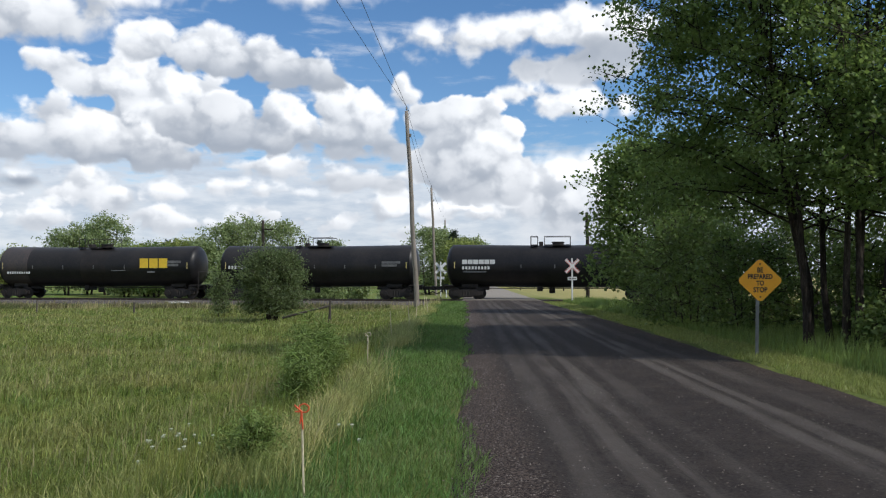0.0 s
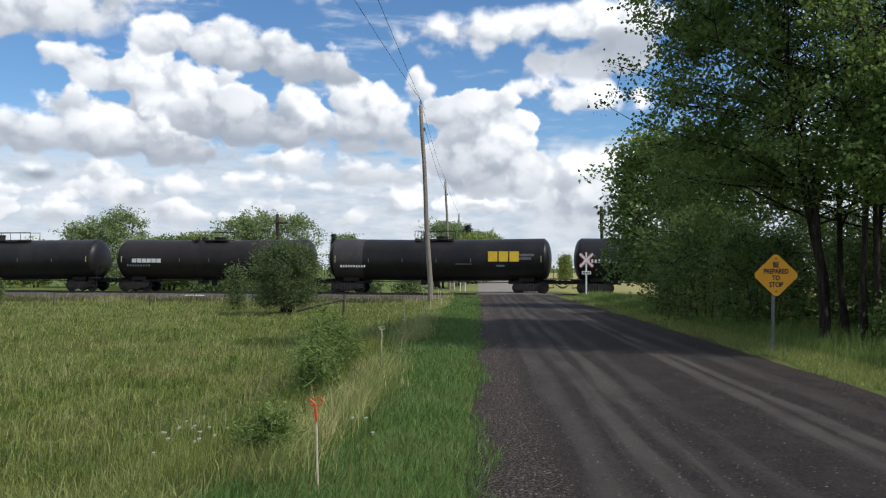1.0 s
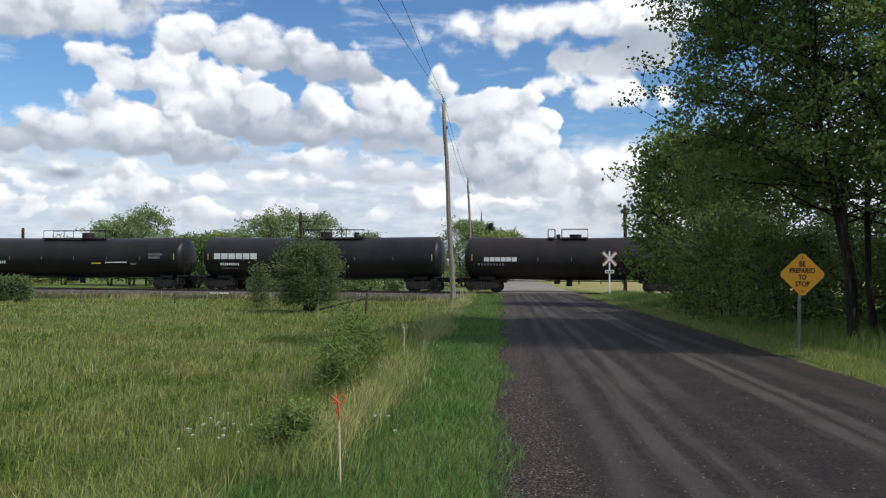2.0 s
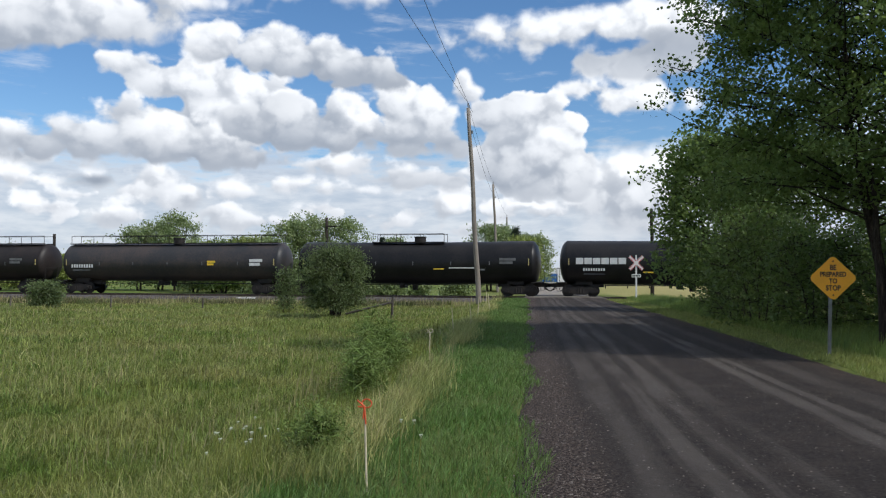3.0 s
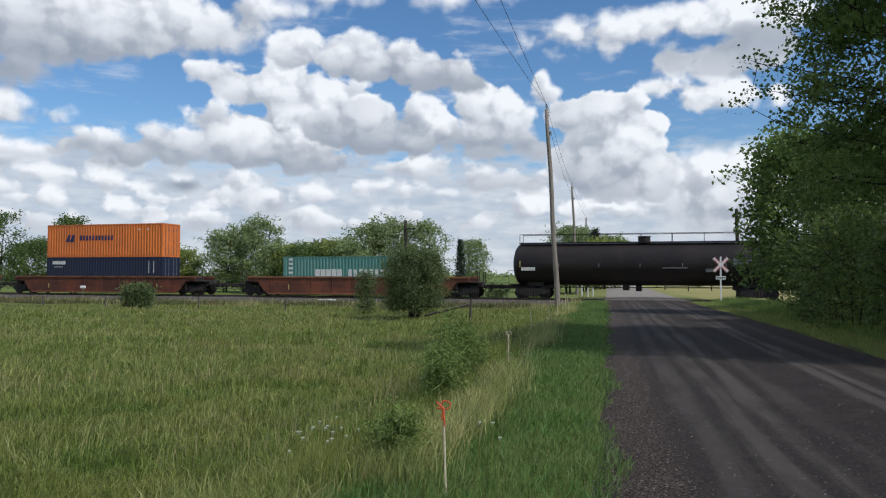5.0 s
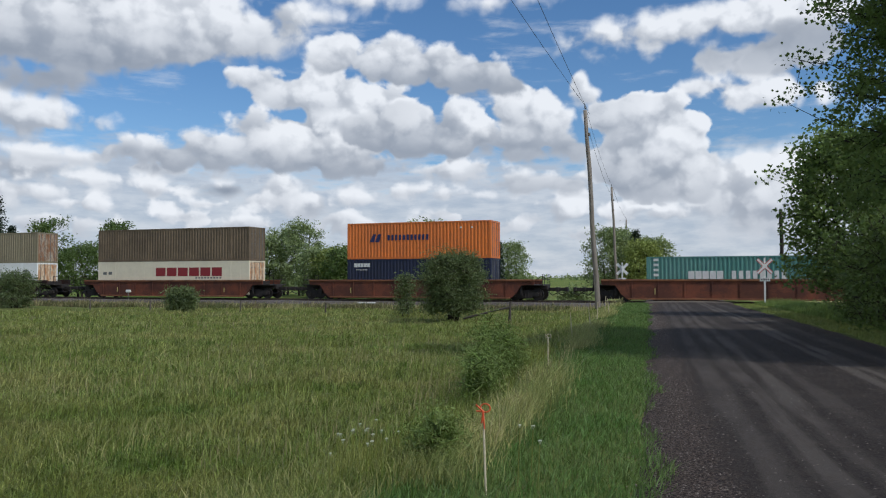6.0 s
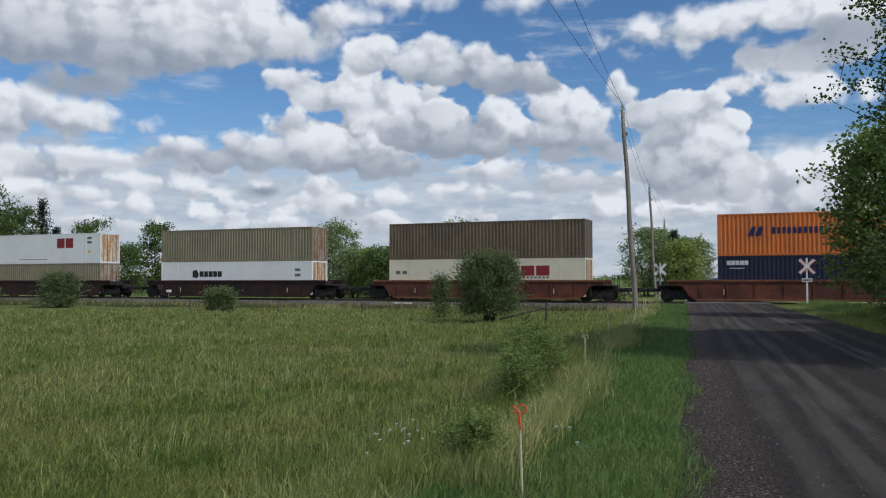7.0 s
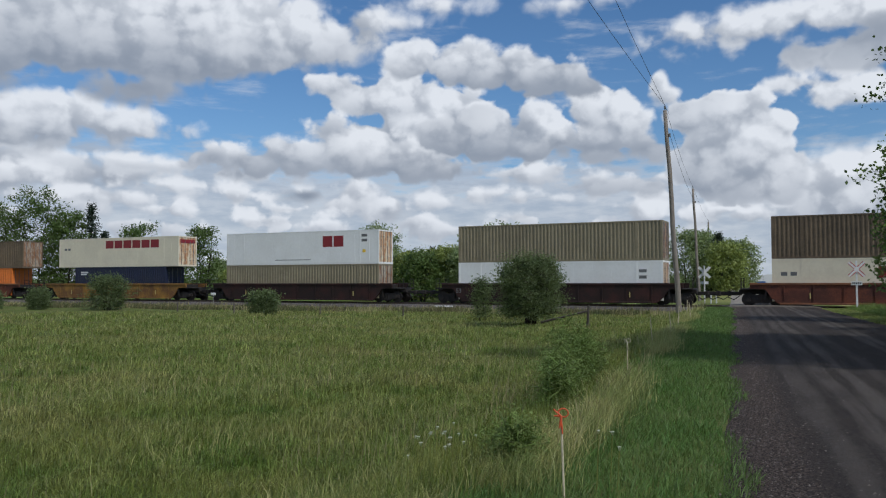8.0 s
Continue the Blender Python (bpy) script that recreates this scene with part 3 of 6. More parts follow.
def build_road():
    ys = uneven(-12, 90, 240) + uneven(92, 200, 30) + uneven(220, 900, 30)
    xs = [-0.16, 0.0, 0.25, 0.9, 1.8, 2.7, 3.6, 4.6, 5.2, 5.5]
    v = []
    for y in ys:
        for k, x in enumerate(xs):
            ragged = 0.16 * noise.noise((x, y * 0.7, 0)) + 0.07 * noise.noise((x, y * 3.1, 5))
            xx = x + (ragged if k in (0, len(xs) - 1) else 0)
            crown = 0.05 * (1 - ((x - 2.7) / 2.8) ** 2)
            lip = -0.03 if k in (0, len(xs) - 1) else 0
            v.append((xx, y, road_height(y) + 0.012 + crown + lip))
    nx = len(xs)
    i = (np.arange(len(ys) - 1)[:, None] * nx + np.arange(nx - 1)[None]).ravel()
    f = np.stack([i, i + 1, i + nx + 1, i + nx], -1).ravel()
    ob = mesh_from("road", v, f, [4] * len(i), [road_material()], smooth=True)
    return tagged(ob, "dark worn gravel road with pale wheel tracks", "road", kind="structure")


def build_track():
    s0, s1 = -330.0, 330.0
    # ballast bed: a long bank with sloping shoulders
    bm = bm_new()
    prof = [(-3.3, -0.62), (-2.0, -0.17), (-1.3, -0.13), (1.3, -0.13), (2.0, -0.17), (3.3, -0.62)]
    cuts = list(np.arange(s0, s1 + 1, 1.5))
    rows = []
    for s in cuts:
        row = []
        for o, z in prof:
            j = 0.05 * noise.noise((s * 0.9, o * 2, 3))
            px, py = on_track(s, o + j * 2)
            row.append(bm.verts.new((px, py, RAIL + z + j)))
        rows.append(row)
    for a, b in zip(rows, rows[1:]):
        mid = (a[2].co.x + b[2].co.x) / 2
        if -1.2 < mid < 6.4:
            continue
        for k in range(len(prof) - 1):
            bm.faces.new((a[k], b[k], b[k + 1], a[k + 1]))
    bmesh.ops.recalc_face_normals(bm, faces=bm.faces)
    tagged(part("ballast", bm, BALLAST), "grey crushed-stone railway ballast bank", "ballast", kind="structure")
    # rails
    track = tagged(new("railway_track"), "single railway track of steel rails on timber ties", "railway track", kind="structure")
    for off in (-0.7535, 0.7535):
        bm = bm_new()
        outline = [(-0.07, -0.18), (0.07, -0.18), (0.07, -0.165), (0.012, -0.14), (0.012, -0.045), (0.036, -0.035), (0.036, -0.005), (0.026, 0), (-0.026, 0), (-0.036, -0.005), (-0.036, -0.035), (-0.012, -0.045), (-0.012, -0.14), (-0.07, -0.165)]
        ends = []
        for s in (s0, s1):
            ring = []
            for o, z in outline:
                px, py = on_track(s, off + o)
                ring.append(bm.verts.new((px, py, RAIL + z)))
            ends.append(ring)
        for k in range(len(outline)):
            j = (k + 1) % len(outline)
            bm.faces.new((ends[0][k], ends[1][k], ends[1][j], ends[0][j]))
        bmesh.ops.recalc_face_normals(bm, faces=bm.faces)
        part("rail", bm, RAILSTEEL, track)
    # crossing planks between and beside the rails
    for o in (-1.15, -0.95, -0.5, -0.18, 0.18, 0.5, 0.95, 1.15):
        bm = bm_new()
        box(bm, -3.4, 3.4, -0.09 if abs(o) > 0.6 else -0.14, 0.09 if abs(o) > 0.6 else 0.14, -0.14, -0.004, 0.01)
        ob = part("crossing_plank", bm, TIE, track)
        s = (2.7 - NX * (TRACK + o)) / TX
        px, py = on_track(s, o)
        ob.matrix_basis = pose(px, py, RAIL, 0, 0, -SKEW)
    return track


build_ground()
build_road()
build_track()
# ---- the train ----
SPEED = 26.0
moving = []                                    # things with their place along the track at the clip's end


def train_thing(name, s, label, category, group=""):
    ob = tagged(new(name), label, category, group)
    moving.append((ob, s))
    return ob


def truck_parts(car, x, mat=None):
    """A two-axle truck under a car, centred at x."""
    mat = mat or DARKSTEEL
    bm = bm_new()
    for y in (-1.06, 1.06):
        profile(bm, [(x - 1.22, 0.62), (x - 1.22, 0.38), (x - 0.62, 0.30), (x - 0.42, 0.18), (x + 0.42, 0.18), (x + 0.62, 0.30), (x + 1.22, 0.38), (x + 1.22, 0.62), (x + 0.6, 0.76), (x - 0.6, 0.76)], y - 0.07, y + 0.07)
        for ax in (-0.88, 0.88):
            rod(bm, (x + ax, y - 0.13, 0.46), (x + ax, y + 0.13, 0.46), 0.17, 12)
        for k in (-0.2, 0, 0.2):
            rod(bm, (x + k, y - 0.02, 0.28), (x + k, y - 0.02, 0.62), 0.085, 8)
    box(bm, x - 0.25, x + 0.25, -1.0, 1.0, 0.5, 0.82, 0.03)
    frame_part = part("truck_frame", bm, mat, car)
    for ax in (-0.88, 0.88):
        bm = bm_new()
        rod(bm, (x + ax, -0.8, 0.46), (x + ax, 0.8, 0.46), 0.08, 8)
        for y in (-0.78, 0.78):
            rod(bm, (x + ax, y - 0.065, 0.46), (x + ax, y + 0.065, 0.46), 0.46, 24)
            rod(bm, (x + ax, y - 0.075, 0.46), (x + ax, y + 0.075, 0.46), 0.19, 16)
        part("wheelset", bm, WHEELSTEEL, frame_part)


def coupler_part(car, x, way):
    bm = bm_new()
    box(bm, min(x, x + way * 0.75), max(x, x + way * 0.75), -0.12, 0.12, 0.72, 0.98, 0.02)
    box(bm, min(x + way * 0.7, x + way * 0.95), max(x + way * 0.7, x + way * 0.95), -0.2, 0.2, 0.68, 1.02, 0.04)
    rod(bm, (x + way * 0.1, -0.35, 0.7), (x + way * 0.5, -0.35, 0.42), 0.03, 6)
    rod(bm, (x + way * 0.5, -0.35, 0.42), (x + way * 0.95, -0.35, 0.62), 0.03, 6)
    part("coupler", bm, DARKSTEEL, car)


def bars(car, mat, x, z, length, height, y, rows=1, letters=0, label="", slit=False, name="marking"):
    """Lettering too worn to keep, as plain blocks on a side at y."""
    bm = bm_new()
    if letters:
        w = length / letters
        for k in range(letters):
            if k:
                part(name, bm, mat, car, label)
                bm = bm_new()
            a, b = x + k * w, x + (k + (0.62 if letters > 7 else 0.88)) * w
            if slit:
                box(bm, a, b, y - 0.004, y, z + height * 0.60, z + height)
                box(bm, a, a + w * 0.34, y - 0.004, y, z + height * 0.36, z + height * 0.60)
                box(bm, a, b, y - 0.004, y, z, z + height * 0.36)
            else:
                box(bm, a, b, y - 0.004, y, z, z + height)
    else:
        for r in range(rows):
            if r:
                part(name, bm, mat, car, label)
                bm = bm_new()
            h = height / rows
            short = length * (1 - 0.18 * (r % 2))
            box(bm, x, x + short, y - 0.004, y, z + height - (r + 0.75) * h, z + height - r * h)
    return part(name, bm, mat, car, label)


def tank_surface(bm, length, r, zc, seg=40, head=0.55, sag=0.10):
    """A long horizontal tank with dished heads, a little lower at its middle."""
    rings = []
    half = length / 2
    stations = [(-half, 0.0), (-half + 0.03, 0.30), (-half + 0.10, 0.55), (-half + 0.22, 0.78), (-half + 0.38, 0.92), (-half + head, 0.99)]
    stations += [(-half + head + 0.1, 1.0), (-half * 0.5, 1.0), (-0.06, 1.0), (0.06, 1.0), (half * 0.5, 1.0), (half - head - 0.1, 1.0)]
    stations += [(-x, k) for x, k in stations[5::-1]]
    for x, k in stations:
        drop = -sag * (1 - min(1, abs(x) / half))
        if k < 1e-6:
            rings.append([bm.verts.new((x, 0, zc + drop))])
            continue
        rings.append([bm.verts.new((x, r * k * math.sin(2 * math.pi * j / seg), zc + drop + r * k * math.cos(2 * math.pi * j / seg))) for j in range(seg)])
    for a, b in zip(rings, rings[1:]):
        for j in range(seg):
            q = (j + 1) % seg
            if len(a) == 1:
                bm.faces.new((a[0], b[j], b[q]))
            elif len(b) == 1:
                bm.faces.new((a[j], b[0], a[q]))
            else:
                bm.faces.new((a[j], b[j], b[q], a[q]))
    bmesh.ops.recalc_face_normals(bm, faces=bm.faces)
    return bm


def tank_car(s0, s1, label, paint, r=1.56, zc=2.56, walkway=None, dome="square", marks=(), sag=0.1, stain=False, grey_end=0.0):
    length, mid = s1 - s0, (s0 + s1) / 2
    half = length / 2
    car = train_thing("tank_car", mid, label, "tank car", "tank cars of the freight train")
    bm = tank_surface(bm_new(), length, r, zc, sag=sag)
    tank = part("tank", bm, paint, car, smooth=True)

    def band(x0, x1, mat, name, lift=0.006):
        b = bm_new()
        seg = 40
        for j in range(seg):
            pts = []
            for x, q in ((x0, j), (x1, j), (x1, j + 1), (x0, j + 1)):
                a = 2 * math.pi * q / seg
                d = -sag * (1 - min(1, abs(x) / half))
                pts.append(b.verts.new((x, (r + lift) * math.sin(a), zc + d + (r + lift) * math.cos(a))))
            b.faces.new(pts)
        bmesh.ops.remove_doubles(b, verts=b.verts, dist=0.001)
        bmesh.ops.recalc_face_normals(b, faces=b.faces)
        return part(name, b, mat, car, smooth=True)

    for x in (-half + 0.56, -half * 0.45, half * 0.45, half - 0.56):
        band(x - 0.02, x + 0.02, paint, "weld_band", 0.008)
    if stain:
        band(-1.1, 1.0, CENTRE_STAIN, "residue_streak", 0.005)
    if grey_end:
        band(-half + 0.55, -half + 0.55 + grey_end, TANK_GREY, "repainted_band", 0.005)
    # stub sills, bolsters, trucks
    for way in (-1, 1):
        bm = bm_new()
        a, b = sorted((way * (half - 3.2), way * (half + 0.25)))
        box(bm, a, b, -0.3, 0.3, 0.72, 1.08, 0.02)
        profile(bm, [(way * (half - 2.35), 0.9), (way * (half - 1.25), 0.9), (way * (half - 1.05), zc - r * 0.55), (way * (half - 2.6), zc - r * 0.55)], -0.75, 0.75)
        part("end_sill", bm, DARKSTEEL, car)
        truck_parts(car, way * (half - 1.55))
        coupler_part(car, way * (half + 0.2), way)
        # end platform with grab irons, and a ladder
        bm = bm_new()
        xe = way * (half + 0.12)
        box(bm, min(xe, xe - way * 0.7), max(xe, xe - way * 0.7), -1.45, 1.45, 1.02, 1.09, 0.01)
        for y in (-1.42, 1.42):
            rod(bm, (xe, y, 0.45), (xe, y, 2.1), 0.018, 6)
            rod(bm, (xe - way * 0.6, y, 0.45), (xe - way * 0.6, y, 1.09), 0.018, 6)
            rod(bm, (xe, y, 0.45), (xe - way * 0.6, y, 0.45), 0.018, 6)
            rod(bm, (xe, y, 0.75), (xe - way * 0.6, y, 0.75), 0.018, 6)
        rod(bm, (xe, -1.42, 2.1), (xe, 1.42, 2.1), 0.018, 6)
        part("end_platform", bm, DARKSTEEL, car)
    bm = bm_new()                                  # outlet and piping below the middle
    rod(bm, (-0.2, 0, zc - r - sag - 0.42), (-0.2, 0, zc - r - sag + 0.1), 0.22, 12)
    box(bm, -1.3, -0.9, -0.6, 0.6, zc - r - 0.36, zc - r + 0.1, 0.03)
    rod(bm, (-half + 2.6, -0.9, 0.86), (half - 2.6, -0.9, 0.86), 0.03, 6)
    rod(bm, (1.1, -0.9, 0.86), (1.1, -0.4, zc - r + 0.1), 0.03, 6)
    part("bottom_outlet", bm, DARKSTEEL, car)
    # top fittings
    ztop = zc + r - sag
    bm = bm_new()
    if dome == "square":
        part("valve_box", box(bm_new(), -1.15, -0.85, -0.3, 0.3, ztop - 0.1, ztop + 0.28, 0.03), DARKSTEEL, car)
        rod(bm, (0.25, 0, ztop - 0.1), (0.25, 0, ztop + 0.22), 0.42, 16)
        rod(bm, (0.25, 0, ztop + 0.2), (0.25, 0, ztop + 0.27), 0.47, 16)
    else:
        rod(bm, (0.2, 0, ztop - 0.1), (0.2, 0, ztop + 0.42), 0.44, 16)
        rod(bm, (0.2, 0, ztop + 0.40), (0.2, 0, ztop + 0.47), 0.48, 16)
    part("manway", bm, DARKSTEEL, car)
    bm = bm_new()
    if walkway is None:
        spans = ((-1.75, -1.25), (-0.75, 1.15))
    else:
        spans = (walkway,)
    for a, b in spans:
        n = max(1, round((b - a) / 2.1))
        for y in (-0.62, 0.62):
            for k in range(n + 1):
                x = a + (b - a) * k / n
                rod(bm, (x, y, ztop - 0.1), (x, y, ztop + 0.66), 0.022, 6)
            rod(bm, (a, y, ztop + 0.66), (b, y, ztop + 0.66), 0.022, 6)
            box(bm, a, b, y - 0.22, y + 0.22, ztop - 0.02, ztop + 0.05)
    part("top_railing", bm, DARKSTEEL, car)
    # reflector strips along the side
    for k in range(7):
        x = -half + 0.75 + k * (length - 1.5) / 6
        tall = k in (0, 6)
        bm = bm_new()
        h = 0.48 if tall else 0.27
        y = -math.sqrt(max(0.01, r * r - 0.06)) - 0.012
        box(bm, x - 0.03, x + 0.03, y - 0.01, y, zc - 0.1 - h / 2 + (0.1 if tall else 0), zc - 0.1 + h / 2 + (0.1 if tall else 0))
        part("reflector_strip", bm, REFLECTOR if tall else GREYPAINT, car)
    for mat, x, z, w, h, letters, lab in marks:
        dz = z + h / 2 - zc
        y = -math.sqrt(max(0.05, r * r - dz * dz)) - 0.02
        bars(car, mat, -half + x, z, w, h, y, rows=2 if not letters and h > 0.25 else 1, letters=letters, label=lab)
    return car


P = WHITEPAINT
tank_car(199.9, 216.0, "black tank car with white maker's lettering and short top rail", TANK, marks=[(P, 1.32, 2.63, 2.45, 0.32, 6, "white block lettering"), (P, 1.32, 2.24, 2.1, 0.22, 9, ""), (GREYPAINT, 1.4, 1.98, 1.7, 0.16, 0, "")])
tank_car(182.3, 197.8, "black tank car with faded stencilled panel", TANK, stain=True, marks=[(GREYPAINT, 12.9, 2.4, 1.4, 0.45, 0, "faded stencil"), (P, 0.99, 2.29, 2.2, 0.25, 9, "")])
tank_car(163.8, 180.7, "black tank car with yellow lettering and grey repainted end", TANK, stain=True, grey_end=2.3, marks=[(YELLOWPAINT, 12.3, 2.38, 2.35, 0.74, 3, "large yellow lettering"), (P, 1.14, 1.94, 2.0, 0.24, 10, ""), (GREYPAINT, 14.55, 2.45, 1.1, 0.5, 0, ""), (GREYPAINT, 9.9, 2.15, 1.2, 0.07, 0, ""), (GREYPAINT, 12.9, 1.95, 0.6, 0.25, 0, "")])
tank_car(146.5, 162.5, "dusty black tank car with white block lettering", TANK_BROWN, stain=True, marks=[(P, 1.65, 2.28, 2.45, 0.31, 6, "white block lettering"), (GREYPAINT, 1.2, 1.98, 2.0, 0.2, 9, ""), (GREYPAINT, 12.9, 2.5, 1.2, 0.5, 0, "")])
tank_car(125.7, 145.0, "long glossy black tank car with large white lettering", TANK, r=1.6, walkway=(-1.9, 3.4), dome="round", marks=[(P, 1.26, 2.40, 3.6, 0.45, 6, "large white block lettering"), (P, 1.77, 1.92, 1.6, 0.25, 9, ""), (GREYPAINT, 1.8, 1.62, 1.5, 0.16, 0, ""), (YELLOWPAINT, 5.97, 1.75, 0.88, 0.26, 0, "yellow placard")])
tank_car(105.4, 124.3, "long black tank car with railed top walkway", TANK, r=1.6, walkway=(-3.4, 2.2), dome="round", marks=[(P, 1.8, 2.0, 1.55, 0.26, 8, ""), (GREYPAINT, 16.0, 2.35, 1.2, 0.5, 0, ""), (YELLOWPAINT, 11.0, 1.95, 0.85, 0.22, 0, "yellow placard"), (P, 12.2, 2.05, 1.9, 0.12, 0, ""), (GREYPAINT, 14.4, 1.9, 0.6, 0.3, 0, "")])
tank_car(84.6, 104.4, "long grey-black tank car with full-length top railing", TANK_GREY, r=1.52, zc=2.56, walkway=(-9.3, 9.2), dome="round", marks=[(P, 1.24, 2.12, 2.05, 0.27, 9, ""), (GREYPAINT, 1.3, 1.84, 1.6, 0.14, 0, ""), (YELLOWPAINT, 13.4, 2.25, 0.7, 0.42, 0, "yellow placard"), (P, 17.0, 2.2, 1.1, 0.6, 0, "white stencil panel")], sag=0.0)
tank_car(64.3, 83.2, "long black tank car with full-length top railing", TANK_BROWN, r=1.56, walkway=(-8.9, 8.8), dome="round", marks=[(P, 0.85, 2.08, 1.05, 0.24, 6, ""), (GREYPAINT, 15.7, 2.4, 1.2, 0.5, 0, ""), (GREYPAINT, 11.0, 2.2, 1.7, 0.1, 0, ""), (GREYPAINT, 13.9, 1.95, 0.7, 0.3, 0, "")], sag=0.0)


def well_car(mid, label, paint, chord=None, length=21.0, well=16.6):
    """A deep-welled flat car: side sills between raised end platforms over the trucks."""
    car = train_thing("well_car", mid, label, "well car", "well cars of the freight train")
    half, w = length / 2, well / 2
    for y0, y1 in ((-1.42, -1.32), (1.32, 1.42)):
        bm = bm_new()
        profile(bm, [(-half + 1.0, 1.46), (-half + 1.0, 1.22), (-half + 2.0, 1.16), (-w + 0.2, 0.55), (-w + 0.6, 0.20), (w - 0.6, 0.20), (w - 0.2, 0.55), (half - 2.0, 1.16), (half - 1.0, 1.22), (half - 1.0, 1.46)], y0, y1)
        part("side_sill", bm, paint, car)
    for y in (-1.40, 1.40):
        bm = bm_new()
        box(bm, -half + 1.0, half - 1.0, y - 0.10, y + 0.10, 1.46, 1.60, 0.015)
        box(bm, -w + 0.7, w - 0.7, y - 0.09, y + 0.09, 0.14, 0.26, 0.015)
        part("chord", bm, chord or paint, car)
        for k in range(9):
            x = -w + 1.0 + k * (2 * w - 2.0) / 8
            bm = bm_new()
            box(bm, x - 0.035, x + 0.035, y - 0.07, y + 0.07, 0.26, 1.46)
            part("stiffener", bm, paint, car)
    bm = bm_new()
    for k in range(5):
        x = -w + 1.2 + k * (2 * w - 2.4) / 4
        box(bm, x - 0.3, x + 0.3, -1.32, 1.32, 0.2, 0.3)
    part("floor_beam", bm, DARKSTEEL, car)
    for way in (-1, 1):
        bm = bm_new()
        a, b = sorted((way * (w - 0.3), way * (half - 0.2)))
        box(bm, a, b, -0.45, 0.45, 0.82, 1.12, 0.03)
        a, b = sorted((way * (half - 2.6), way * (half - 0.35)))
        box(bm, a, b, -1.3, 1.3, 1.12, 1.22, 0.02)
        a, b = sorted((way * (w + 0.1), way * (w + 0.25)))
        box(bm, a, b, -1.32, 1.32, 0.4, 1.5, 0.02)
        part("end_platform", bm, DARKSTEEL, car)
        bm = bm_new()
        xe = way * (half - 0.4)
        for y in (-1.25, -0.6, 0.6, 1.25):
            rod(bm, (xe, y, 1.2), (xe, y, 1.95), 0.025, 6)
        rod(bm, (xe, -1.25, 1.95), (xe, -0.6, 1.95), 0.025, 6)
        rod(bm, (xe, 0.6, 1.95), (xe, 1.25, 1.95), 0.025, 6)
        rod(bm, (xe, -1.25, 1.6), (xe, 1.25, 1.6), 0.025, 6)
        part("hand_rail", bm, DARKSTEEL, car)
        truck_parts(car, way * (half - 1.75))
        coupler_part(car, way * (half - 0.35), way)
        coupler_part(car, way * (half + 0.35), way)
    for x in (-w + 2.6, w - 2.6):
        bm = bm_new()
        box(bm, x - 0.03, x + 0.03, -1.425 - 0.03, -1.425, 0.55, 0.95)
        part("reflector_strip", bm, REFLECTOR, car)
    return car


def corrugated(bm, x0, x1, y, z0, z1, pitch, depth, way):
    """A folded steel sheet along x, at y, its folds running up."""
    n = max(4, int((x1 - x0) / pitch))
    pts = []
    for k in range(n):
        a = x0 + (x1 - x0) * k / n
        p = (x1 - x0) / n
        pts += [(a, 0), (a + p * 0.30, 0), (a + p * 0.45, depth), (a + p * 0.82, depth)]
    pts.append((x1, 0))
    lo = [bm.verts.new((x, y + way * d, z0)) for x, d in pts]
    hi = [bm.verts.new((x, y + way * d, z1)) for x, d in pts]
    for k in range(len(pts) - 1):
        f = (lo[k], lo[k + 1], hi[k + 1], hi[k])
        bm.faces.new(f if way > 0 else f[::-1])


